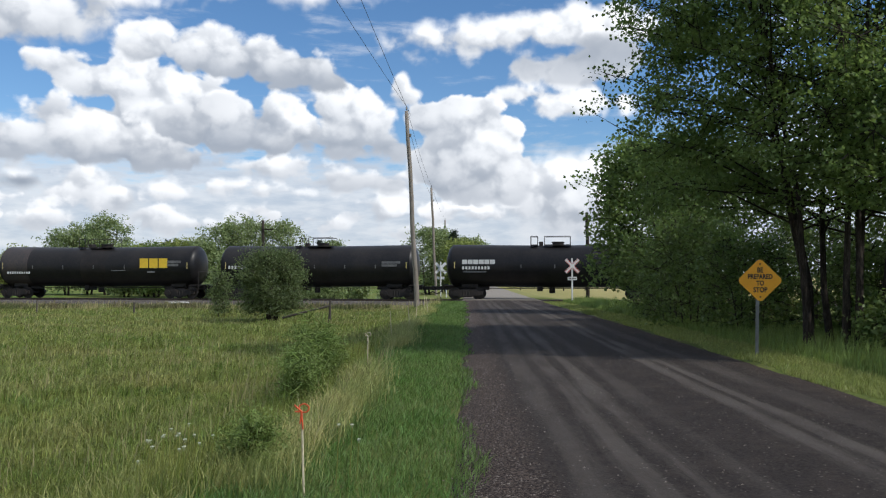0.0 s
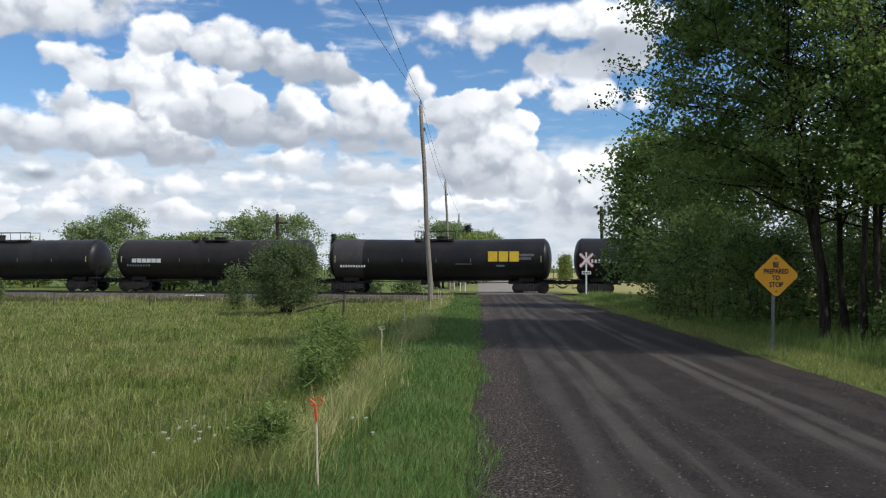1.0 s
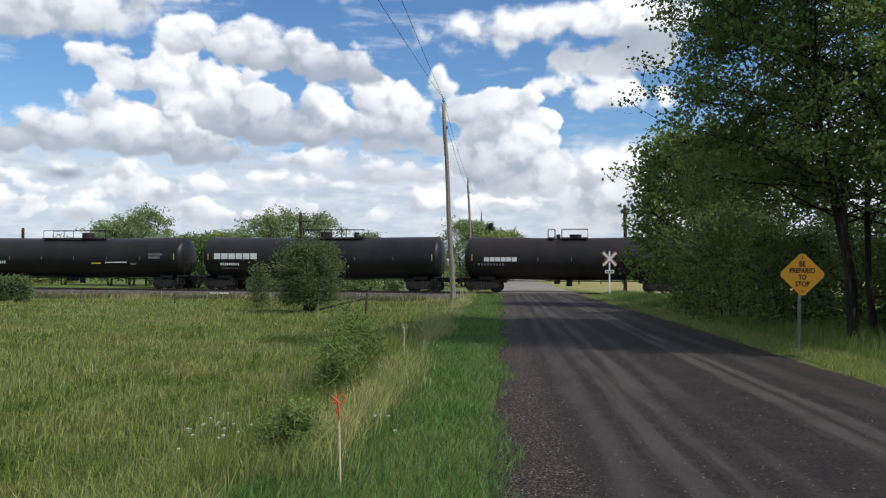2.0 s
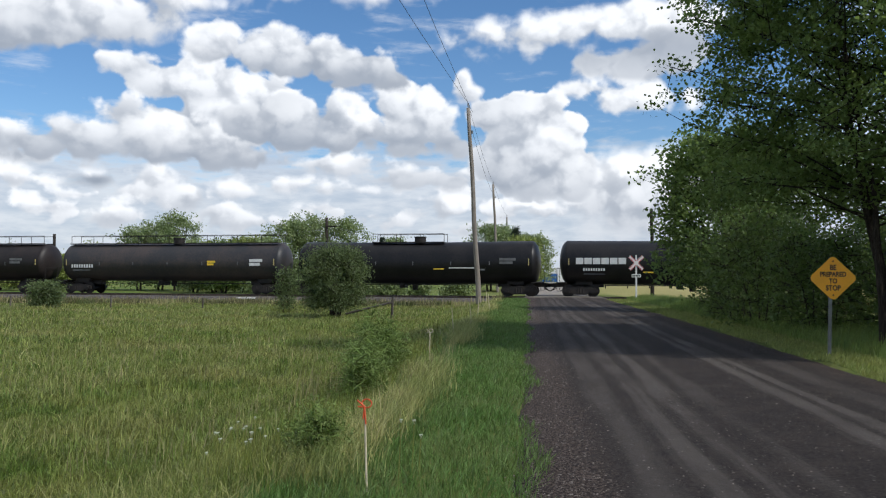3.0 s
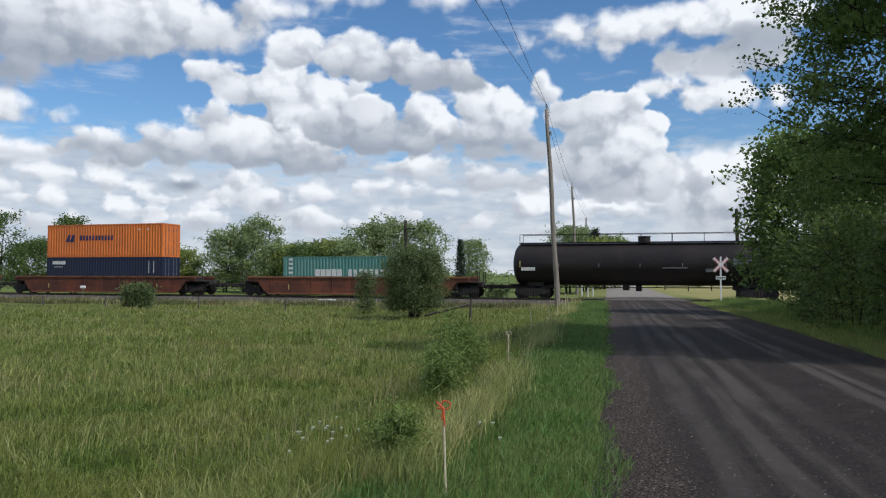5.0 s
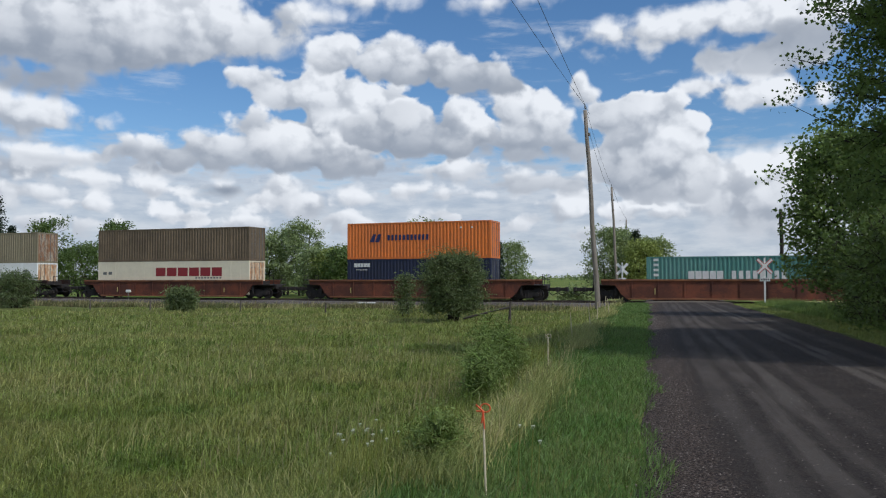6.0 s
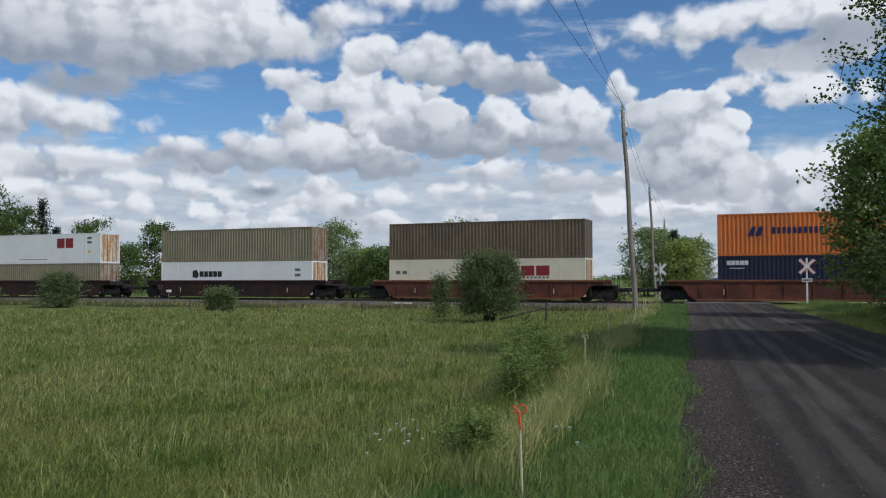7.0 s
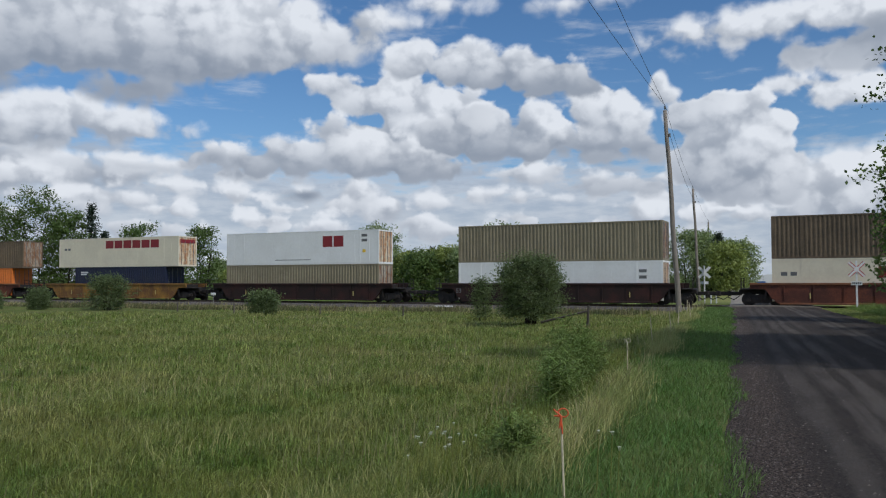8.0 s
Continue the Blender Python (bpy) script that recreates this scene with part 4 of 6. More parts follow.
def container(mid, z0, length, height, label, paint, folded=True, posts=(), end=None, width=2.5):
    """A steel box: corner posts and rails, folded or flat sides, a pair of doors at its right end."""
    thing = train_thing("shipping_container", mid, label, "container", "containers on the train")
    h, w = length / 2, width / 2
    bm = bm_new()
    for y in (-w, w):
        s = 1 if y < 0 else -1
        a, b = sorted((y, y + s * 0.12))
        for x in (-h, h - 0.16, *posts):
            box(bm, x, x + 0.16, a - (0.004 if s > 0 else 0), b, z0, z0 + height)
        box(bm, -h + 0.16, h - 0.16, a, b, z0 + height - 0.10, z0 + height)
        box(bm, -h + 0.16, h - 0.16, a, b, z0, z0 + 0.16)
    for x in (-h, h - 0.12):
        box(bm, x, x + 0.12, -w + 0.12, w - 0.12, z0 + height - 0.12, z0 + height)
        box(bm, x, x + 0.12, -w + 0.12, w - 0.12, z0, z0 + 0.16)
    part("frame", bm, paint, thing)
    for y, s in ((-w, 1), (w, -1)):
        bm = bm_new()
        if folded:
            corrugated(bm, -h + 0.16, h - 0.16, y + s * 0.008, z0 + 0.16, z0 + height - 0.10, 0.28, 0.034, s)
        else:
            a, b = sorted((y + s * 0.009, y + s * 0.06))
            box(bm, -h + 0.16, h - 0.16, a, b, z0 + 0.16, z0 + height - 0.10)
        bmesh.ops.recalc_face_normals(bm, faces=bm.faces)
        part("side_panel", bm, paint, thing)
    if not folded:
        for k in range(11):
            x = -h + 0.9 + k * (length - 1.8) / 10
            bm = bm_new()
            box(bm, x - 0.012, x + 0.012, -w + 0.004, -w + 0.010, z0 + 0.16, z0 + height - 0.1)
            part("panel_joint", bm, paint, thing)
    bm = bm_new()
    box(bm, -h, h, -w + 0.01, w - 0.01, z0 + height - 0.03, z0 + height - 0.005)
    part("roof", bm, paint, thing)
    bm = bm_new()
    box(bm, -h + 0.02, -h + 0.06, -w + 0.12, w - 0.12, z0 + 0.16, z0 + height - 0.12)
    part("front_wall", bm, paint, thing)
    for side in (-1, 1):
        bm = bm_new()
        a, b = sorted((side * 0.012, side * (w - 0.13)))
        box(bm, h - 0.07, h - 0.03, a, b, z0 + 0.17, z0 + height - 0.13, 0.01)
        door = part("door", bm, end or paint, thing)
        for k in (0.28, 0.72):
            y = side * (0.05 + k * (w - 0.2))
            bm = bm_new()
            rod(bm, (h - 0.01, y, z0 + 0.1), (h - 0.01, y, z0 + height - 0.08), 0.022, 6)
            for q in (0.2, 0.5, 0.8):
                box(bm, h - 0.035, h + 0.015, y - 0.06, y + 0.06, z0 + height * q - 0.03, z0 + height * q + 0.03)
            part("locking_bar", bm, GALV, door)
    return thing


Z1, Z2 = 0.34, 3.26                              # floors of the lower and the upper boxes above the rail
HC, STD = 2.90, 2.90
# first well: one teal box low in the well
well_car(51.6, "rust-red well car carrying one teal container", RUST, CHORD)
c = container(51.4, Z1, 12.19, 2.86, "teal corrugated container with white lettering", TEAL, end=TEAL_PALE)
bars(c, WHITEPAINT, -3.23, 1.62, 2.4, 0.56, -1.243, letters=5, slit=False, label="white lettering")
bars(c, WHITEPAINT, -0.33, 1.62, 3.66, 0.56, -1.243, letters=8, slit=False, label="white lettering")
for k in range(4):
    bars(c, WHITEPAINT, -5.6, 1.75 + 0.36 * k, 0.34, 0.24, -1.243)
bars(c, WHITEPAINT, 4.9, 2.85, 0.8, 0.12, -1.243)
# second: orange on navy
well_car(27.6, "rust-red well car with two stacked containers", RUST, CHORD)
c = container(27.6, Z1, 12.19, 2.90, "navy blue corrugated container in a well car", NAVY)
bars(c, P, -5.5, 2.62, 1.45, 0.30, -1.243, letters=5, label="white lettering")
bars(c, P, -5.3, 2.36, 1.0, 0.06, -1.243)
for k in range(2):
    bars(c, P, 4.7 + 0.5 * k, 1.5, 0.06, 1.4, -1.243)
c = container(27.6, Z2, 12.19, 2.90, "bright orange corrugated container stacked on a navy one", ORANGE)
bars(c, BLUEPAINT, -2.54, 4.74, 3.64, 0.44, -1.243, letters=11, slit=False, label="dark blue lettering")
bm = bm_new()
for k in (0, 1):
    profile(bm, [(-4.1 + 0.45 * k, 4.62), (-3.7 + 0.45 * k, 4.62), (-3.55 + 0.45 * k, 5.25), (-3.8 + 0.45 * k, 5.25)], -1.249, -1.243)
part("emblem", bm, BLUEPAINT, c, "dark blue angular emblem")
for k in (0, 1):
    bars(c, P, 3.6 + 0.9 * k, 5.55, 0.16, 0.16, -1.243)
# third: brown on cream with red lettering
well_car(4.1, "rust-red well car with two long stacked containers", RUST, CHORD)
c = container(4.1, Z1, 16.15, 2.90, "cream smooth-sided container with red lettering", CREAM, False, posts=(-6.25, 6.1), end=CREAM_DOOR)
bars(c, REDPAINT, -1.62, 1.93, 7.1, 0.76, -1.243, letters=6, slit=False, label="large red lettering")
bars(c, GREYPAINT, 2.6, 1.72, 2.8, 0.14, -1.243, letters=9, slit=False)
for k in (0, 1):
    bars(c, GREYPAINT, -7.5 + 0.6 * k, 2.0, 0.4, 0.34, -1.243)
c = container(4.1, Z2, 16.15, 2.90, "dark brown corrugated container stacked on a cream one", OLIVE_DARK, posts=(-6.25, 6.1))
# fourth: olive on white
fourth_well = well_car(-19.35, "dark maroon well car with two long stacked containers", RUST_DARK)
c = container(-19.35, Z1, 16.15, 2.90, "white smooth-sided container with black lettering", WHITEBOX, False, posts=(-6.25, 6.1), end=CREAM_DOOR)
bars(c, BLACKPAINT, -3.72, 1.9, 2.5, 0.5, -1.243, letters=5, label="black slanted lettering")
bm = bm_new()
profile(bm, [(-4.5, 1.85), (-3.95, 1.8), (-3.8, 2.15), (-4.05, 2.55), (-4.5, 2.45)], -1.249, -1.243)
part("emblem", bm, BLACKPAINT, c, "black rounded emblem")
for k in (0, 1):
    bars(c, GREYPAINT, 6.35, 2.3 - 0.45 * k, 0.55, 0.3, -1.243)
c = container(-19.35, Z2, 16.15, 2.90, "olive brown corrugated container stacked on a white one", OLIVE, posts=(-6.25, 6.1), end=PALE_DOOR)
# fifth: white on brown
well_car(-42.9, "dark maroon well car with two long stacked containers", RUST_DARK)
c = container(-42.9, Z1, 16.15, 2.90, "brown corrugated container in a well car", OLIVE, posts=(-6.25, 6.1), end=PALE_DOOR)
c = container(-42.9, Z2, 16.15, 2.90, "white smooth-sided container with red lettering", WHITEBOX, False, posts=(-6.25, 6.1), end=CREAM_DOOR)
bars(c, REDPAINT, 2.47, 4.76, 2.25, 0.95, -1.243, letters=2, label="large red lettering")
for k in (0, 1):
    bars(c, GREYPAINT, 6.4, 5.5 - 0.42 * k, 0.55, 0.3, -1.243)
bars(c, GREYPAINT, -2.6, 3.62, 3.8, 0.08, -1.243)
bars(c, YELLOWPAINT, 6.5, 4.15, 0.3, 0.34, -1.243)
# sixth: cream on navy
well_car(-65.2, "dirty yellow well car with two stacked containers", RUST_YELLOW)
c = container(-64.5, Z1, 12.19, 2.90, "navy blue corrugated container in a yellow well car", NAVY)
bars(c, P, -5.3, 2.4, 1.0, 0.4, -1.243, rows=2)
c = container(-64.9, Z2, 16.15, 2.90, "cream smooth-sided container with red lettering", CREAM, False, posts=(-6.25, 6.1), end=CREAM_DOOR)
bars(c, REDPAINT, -1.48, 5.1, 7.2, 0.78, -1.243, letters=6, slit=False, label="large red lettering")
for k in (0, 1):
    bars(c, GREYPAINT, -7.3 + 0.5 * k, 4.9, 0.34, 0.3, -1.243)
bm = bm_new()
box(bm, 8.076, 8.082, -1.0, 1.0, 5.5, 5.85)
part("door_lettering", bm, REDPAINT, c)
# seventh: brown on orange
well_car(-88.3, "rust-red well car with two stacked containers", RUST, CHORD)
container(-86.3, Z1, 12.19, 2.90, "orange corrugated container in a well car", ORANGE)
container(-86.6, Z2, 16.15, 2.90, "dark brown corrugated container stacked on an orange one", OLIVE_DARK, posts=(-6.25, 6.1), end=PALE_DOOR)
well_car(-111.5, "dark maroon empty well car", RUST_DARK)


# ---- poles, wires and signs ----
def height_at(x, y):
    return float(land(x, y))


def pole_thing(name, label, x, y, top, r0, r1, mat, lean=(0, 0), group=""):
    z = height_at(x, y)
    thing = tagged(new(name), label, "pole", group)
    bm = bm_new()
    n = 7
    pts = [Vector((x + lean[0] * k / n + 0.03 * math.sin(k * 1.7) * (k > 0), y + lean[1] * k / n, z - 0.3 + (top - z + 0.3) * k / n)) for k in range(n + 1)]
    rings = []
    for k, p in enumerate(pts):
        r = r0 + (r1 - r0) * k / n
        rings.append([bm.verts.new(p + Vector((r * math.cos(a * math.pi / 6), r * math.sin(a * math.pi / 6), 0))) for a in range(12)])
    for a, b in zip(rings, rings[1:]):
        for j in range(12):
            bm.faces.new((a[j], a[(j + 1) % 12], b[(j + 1) % 12], b[j]))
    bm.faces.new(rings[-1])
    part("pole", bm, mat, thing, smooth=True)
    return thing, pts[-1]


def fittings(thing, top, mat=GALV):
    """A pin insulator at the top, a neutral bracket lower down, a ground wire."""
    bm = bm_new()
    rod(bm, top, top + Vector((0, 0, 0.22)), 0.025, 8)
    rod(bm, top + Vector((0, 0, 0.12)), top + Vector((0, 0, 0.30)), 0.07, 10, 0.045)
    part("insulator", bm, mat, thing)
    bm = bm_new()
    q = top + Vector((0.02, 0, -1.6))
    rod(bm, q, q + Vector((0.24, -0.02, 0.06)), 0.03, 8)
    rod(bm, q + Vector((0.24, -0.02, -0.05)), q + Vector((0.24, -0.02, 0.15)), 0.06, 10)
    part("bracket", bm, mat, thing)


def wire(label, a, b, sag, r=0.011):
    bm = bm_new()
    a, b = Vector(a), Vector(b)
    pts = [a.lerp(b, k / 24) - Vector((0, 0, sag * 4 * (k / 24) * (1 - k / 24))) for k in range(25)]
    for p, q in zip(pts, pts[1:]):
        rod(bm, p, q, r, 5)
    return tagged(part("overhead_wire", bm, WIRE), label, "wire", "overhead wires")


pole, top1 = pole_thing("utility_pole", "tall weathered grey wooden utility pole beside the road", -3.02, 52.4, 12.15, 0.17, 0.115, POLEWOOD, (-0.68, 0), "utility poles along the road")
fittings(pole, top1)
pole, top2 = pole_thing("utility_pole", "weathered wooden utility pole beyond the railway", -3.45, 98.6, 12.2, 0.17, 0.12, POLEWOOD, (-0.55, 0), "utility poles along the road")
fittings(pole, top2)
pole, top3 = pole_thing("utility_pole", "distant wooden utility pole by the road", -3.6, 146.0, 11.5, 0.17, 0.12, POLEWOOD, (0.1, 0), "utility poles along the road")
fittings(pole, top3)
pole, top0 = pole_thing("utility_pole", "weathered grey wooden utility pole at the meadow's edge", -5.6, 2.0, 12.6, 0.17, 0.12, POLEWOOD, (0.1, 0), "utility poles along the road")
fittings(pole, top0)
up = Vector((0, 0, 0.30))
side = Vector((0.26, -0.02, -1.46))
wire("thin black overhead wire between wooden poles", top1 + up, (top0.x - 1.2, top0.y, top0.z + 0.3), 0.35)
wire("thin black overhead wire between wooden poles", top1 + side + Vector((0, 0, 1.2)), (top0.x + 1.3, top0.y, top0.z - 0.2), 0.35)
wire("thin black overhead wire between wooden poles", top1 + up, top2 + up, 0.5)
wire("thin black overhead wire between wooden poles", top1 + side, top2 + side, 0.6)
wire("thin black overhead wire between wooden poles", top2 + up, top3 + up, 0.5)

# old signal-line poles beyond the track
for x, y, top, lab in ((-17.74, 72.34, 6.55, "old dark pole with a short crossarm by the railway"), (10.18, 69.31, 6.95, "stout old dark pole by the railway crossing"), (-45.1, 75.3, 5.3, "old dark pole without wires by the railway"), (-76, 79, 5.2, "old dark pole without wires by the railway")):
    pole, tip = pole_thing("trackside_pole", lab, x, y, top, 0.16, 0.13, DARKPOLE, group="old poles along the railway")
    if x == -17.74:
        bm = bm_new()
        box(bm, tip.x - 0.05, tip.x + 0.95, tip.y - 0.2, tip.y - 0.12, tip.z - 0.85, tip.z - 0.73, 0.01)
        part("crossarm", bm, DARKPOLE, pole)


def text_part(body, size, mat, parent, m, name="lettering"):
    cu = bpy.data.curves.new(name, "FONT")
    cu.body, cu.size, cu.align_x, cu.align_y = body, size, "CENTER", "CENTER"
    cu.extrude, cu.offset = 0.0015, 0.004
    tmp = bpy.data.objects.new(name, cu)
    me = bpy.data.meshes.new_from_object(tmp)
    bpy.data.objects.remove(tmp)
    me.materials.clear()
    me.materials.append(mat)
    ob = new(name, me)
    ob.parent = parent
    ob.matrix_basis = m
    return ob


NARROW = Matrix.Diagonal((0.86, 1.08, 1, 1))


def warning_sign():
    """A yellow diamond on a steel post."""
    x, y = 6.03, 17.39
    z = height_at(x, y)
    thing = tagged(new("warning_sign"), "yellow diamond warning sign on a grey steel post", "road sign")
    thing.matrix_basis = pose(x, y, z, 0, 0, -4)
    bm = bm_new()
    profile(bm, [(-0.03, -0.3), (0.03, -0.3), (0.085, 1.98 - z), (0.025, 1.98 - z)], -0.02, 0.02)
    for k in range(16):
        box(bm, -0.012 + 0.0, 0.012, -0.024, -0.02, 0.1 + k * 0.06, 0.125 + k * 0.06)
    part("post", bm, GALV, thing)
    cx, cz, h = 0.085, 1.56 - z, 0.445
    bm = bm_new()
    r = 0.05
    pts = []
    for ax, az in ((0, -1), (1, 0), (0, 1), (-1, 0)):
        px, pz = cx + ax * h, cz + az * h
        tx, tz = -az, ax
        pts += [(px - tx * r - ax * r * 0.6, pz - tz * r - az * r * 0.6), (px - ax * 0.018, pz - az * 0.018), (px + tx * r - ax * r * 0.6, pz + tz * r - az * r * 0.6)]
    profile(bm, pts, -0.032, -0.026)
    plate = part("sign_plate", bm, SIGNYELLOW, thing)
    for line, dz, size in (("BE", 0.21, 0.135), ("PREPARED", 0.075, 0.125), ("TO", -0.06, 0.125), ("STOP", -0.20, 0.135)):
        text_part(line, size, BLACKPAINT, plate, pose(cx, -0.034, cz + dz, 90, 0, 0) @ NARROW)
    for dz in (0.34, -0.34):
        bm = bm_new()
        rod(bm, (cx, -0.042, cz + dz), (cx, -0.03, cz + dz), 0.016, 8)
        part("bolt", bm, BLACKPAINT, plate)
    return thing


def crossbuck(x, y, facing, label):
    z = height_at(x, y)
    thing = tagged(new("crossbuck_sign"), label, "railway sign", "crossing signs")
    thing.matrix_basis = pose(x, y, z, 0, 0, facing)
    bm = bm_new()
    box(bm, -0.05, 0.05, -0.05, 0.05, -0.3, 2.85 - z, 0.01)
    part("post", bm, SIGNWHITE, thing)
    cz = 2.33 - z
    for k, turn in enumerate((45, -45)):
        m = pose(0, -0.07 - 0.02 * k, cz, 0, turn, 0)
        bm = bm_new()
        box(bm, -0.61, 0.61, -0.008, 0.008, -0.11, 0.11)
        arm = part("sign_arm", bm, SIGNWHITE, thing)
        arm.matrix_basis = m
        for s in (-0.102, 0.062):
            for a, b in ((-0.6, -0.12), (0.12, 0.6)):
                bm = bm_new()
                box(bm, a, b, -0.014, -0.008, s, s + 0.040)
                part("red_border", bm, SIGNRED, arm)
    bm = bm_new()
    box(bm, -0.30, 0.30, -0.075, -0.055, 1.38 - z, 1.60 - z)
    plate = part("name_plate", bm, SIGNWHITE, thing)
    for k in range(5):
        bm = bm_new()
        box(bm, -0.25 + k * 0.105, -0.18 + k * 0.105, -0.080, -0.075, 1.43 - z, 1.55 - z)
        part("lettering", bm, BLACKPAINT, plate)
    return thing


text_part("53", 0.5, GREYPAINT, fourth_well, pose(-8.0, -1.426, 0.98, 90, 0, 0))
warning_sign()
crossbuck(7.15, 55.6, 0, "white and red crossbuck sign on a white post")
crossbuck(-2.05, 69.9, 180, "white crossbuck sign beyond the track, seen from behind")


def stake(x, y, top, label, ribbon=None, lean=(0, 0)):
    z = height_at(x, y)
    thing = tagged(new("survey_stake"), label, "stake", "stakes along the roadside")
    bm = bm_new()
    rod(bm, (x, y, z - 0.1), (x + lean[0], y + lean[1], top), 0.009 + 0.0003 * max(0.0, y - 10.0), 6, 0.008 + 0.0002 * max(0.0, y - 10.0))
    part("stick", bm, STAKEWOOD, thing)
    if ribbon:
        bm = bm_new()
        tx, ty = x + lean[0], y + lean[1]
        loop = [(tx + 0.018 + 0.038 * math.cos(a), ty - 0.01, top + 0.025 + 0.032 * math.sin(a)) for a in np.linspace(0, 2 * math.pi, 13)]
        for p, q in zip(loop, loop[1:]):
            rod(bm, p, q, 0.0055, 5)
        for dx, dz in ((-0.055, 0.05), (-0.01, -0.09), (0.012, -0.13), (-0.05, 0.0)):
            rod(bm, (tx, ty - 0.01, top), (tx + dx, ty - 0.015, top + dz), 0.008, 5, 0.006)
        part("ribbon", bm, ribbon, thing, "knotted plastic ribbon")
    return thing


stake(-1.20, 6.2, 0.64, "thin pale stake with an orange ribbon in long grass", RIBBON, (-0.02, 0))
stake(-1.72, 14.6, 0.60, "thin pale stake with a pale ribbon in tall grass", STAKEWOOD, (0.01, 0))
stake(-1.95, 22.2, 0.72, "thin pale stake leaning in the grass", None, (-0.06, 0))
stake(-1.72, 26.0, 0.72, "thin pale stake leaning in the grass", None, (-0.07, 0))
stake(-1.9, 32.0, 0.72, "thin pale stake leaning in the grass", None, (0.05, 0))
stake(-1.6, 36.0, 0.75, "thin pale stake leaning in the grass", None, (-0.08, 0))
stake(-2.0, 40.5, 0.75, "thin pale stake leaning in the grass", None, (0.03, 0))


def fence():
    """The remains of a field fence: grey posts and a fallen brace."""
    spots = [(-6.1, 37.2, 1.0), (-10.2, 42.8, 0.75), (-18.5, 45.9, 0.7), (-25.0, 47.8, 0.75), (-33.0, 50.2, 0.7), (-39.0, 51.9, 0.7)]
    for k, (x, y, h) in enumerate(spots):
        z = height_at(x, y)
        thing = tagged(new("fence_post"), "grey weathered fence post standing in grass", "fence post", "old field fence")
        bm = bm_new()
        rod(bm, (x, y, z - 0.2), (x + 0.04, y, z + h), 0.07 if k == 0 else 0.05, 8, 0.05)
        part("post", bm, GREYWOOD, thing)
        if k == 0:
            bm = bm_new()
            rod(bm, (x, y - 0.1, z + 0.75), (x - 2.1, y - 0.1, z + 0.22), 0.045, 8, 0.05)
            part("brace", bm, GREYWOOD, thing, "slanting wooden brace")


fence()


def dome_barn():
    """A low blue shed with a white arched roof, far off by the road."""
    x0, x1, y, deep = 2.7, 10.7, 165.0, 9.0
    z = height_at(x0, y)
    thing = tagged(new("barn"), "distant low blue barn with a white arched roof", "barn")
    for a, b, mat in ((x0, 6.0, BARNBLUE), (6.0, 8.3, BARNWHITE), (8.3, x1, BARNBLUE)):
        part("wall", box(bm_new(), a + 0.01, b - 0.01, y, y + deep, z - 0.2, 1.55), mat, thing)
    bm = bm_new()
    cx, r = 6.9, 2.7
    ring = [[bm.verts.new((cx + r * math.cos(a), y + e, 1.55 + 1.3 * math.sin(a))) for a in np.linspace(0, math.pi, 17)] for e in (0.0, deep)]
    for k in range(16):
        bm.faces.new((ring[0][k], ring[0][k + 1], ring[1][k + 1], ring[1][k]))
    bm.faces.new(ring[0])
    bm.faces.new(ring[1][::-1])
    bmesh.ops.recalc_face_normals(bm, faces=bm.faces)
    part("roof", bm, BARNWHITE, thing)


def field_fence():
    """A dark rail fence across the field beyond the railway."""
    thing = tagged(new("farm_fence"), "dark rail fence across a distant field", "fence")
    for k in range(8):
        x, y = 8.5 + k * 3.4, 128.0 + k * 0.6
        z = height_at(x, y)
        part("post", rod(bm_new(), (x, y, z - 0.2), (x, y, z + 1.15), 0.09, 8), DARKPOLE, thing)
        for h in (0.5, 0.95):
            part("rail", box(bm_new(), x + 0.1, x + 3.3, y - 0.03, y + 0.03, z + h, z + h + 0.09), GREYWOOD, thing)


def trackside_bits():
    px, py = on_track(-50.85, -3.2)
    z = height_at(px, py)
    thing = tagged(new("track_marker"), "small pale marker on a short post by the rails", "marker")
    part("post", rod(bm_new(), (px, py, z - 0.1), (px, py, 0.42), 0.035, 8), GALV, thing)
    bm = box(bm_new(), px - 0.26, px + 0.26, py - 0.06, py + 0.06, 0.42, 0.66, 0.05)
    part("head", bm, SIGNWHITE, thing)
    px, py = on_track(-28.2, -2.5)
    thing = tagged(new("plank"), "pale plank lying on the ballast shoulder", "plank")
    ob = part("board", box(bm_new(), -0.75, 0.75, -0.12, 0.12, 0, 0.07, 0.01), SIGNWHITE, thing)
    thing.matrix_basis = pose(px, py, RAIL - 0.27, 14, 0, -SKEW + 5)
    for x, y in ((-1.55, 68.8), (-1.15, 69.3)):
        z = height_at(x, y)
        thing = tagged(new("marker_post"), "short white marker post beside the crossing", "post", "white marker posts")
        part("post", rod(bm_new(), (x, y, z - 0.2), (x, y, z + 0.8), 0.055, 10), SIGNWHITE, thing)


dome_barn()
field_fence()
trackside_bits()

# ---- trees, bushes, grass ----
rng = np.random.default_rng(7)


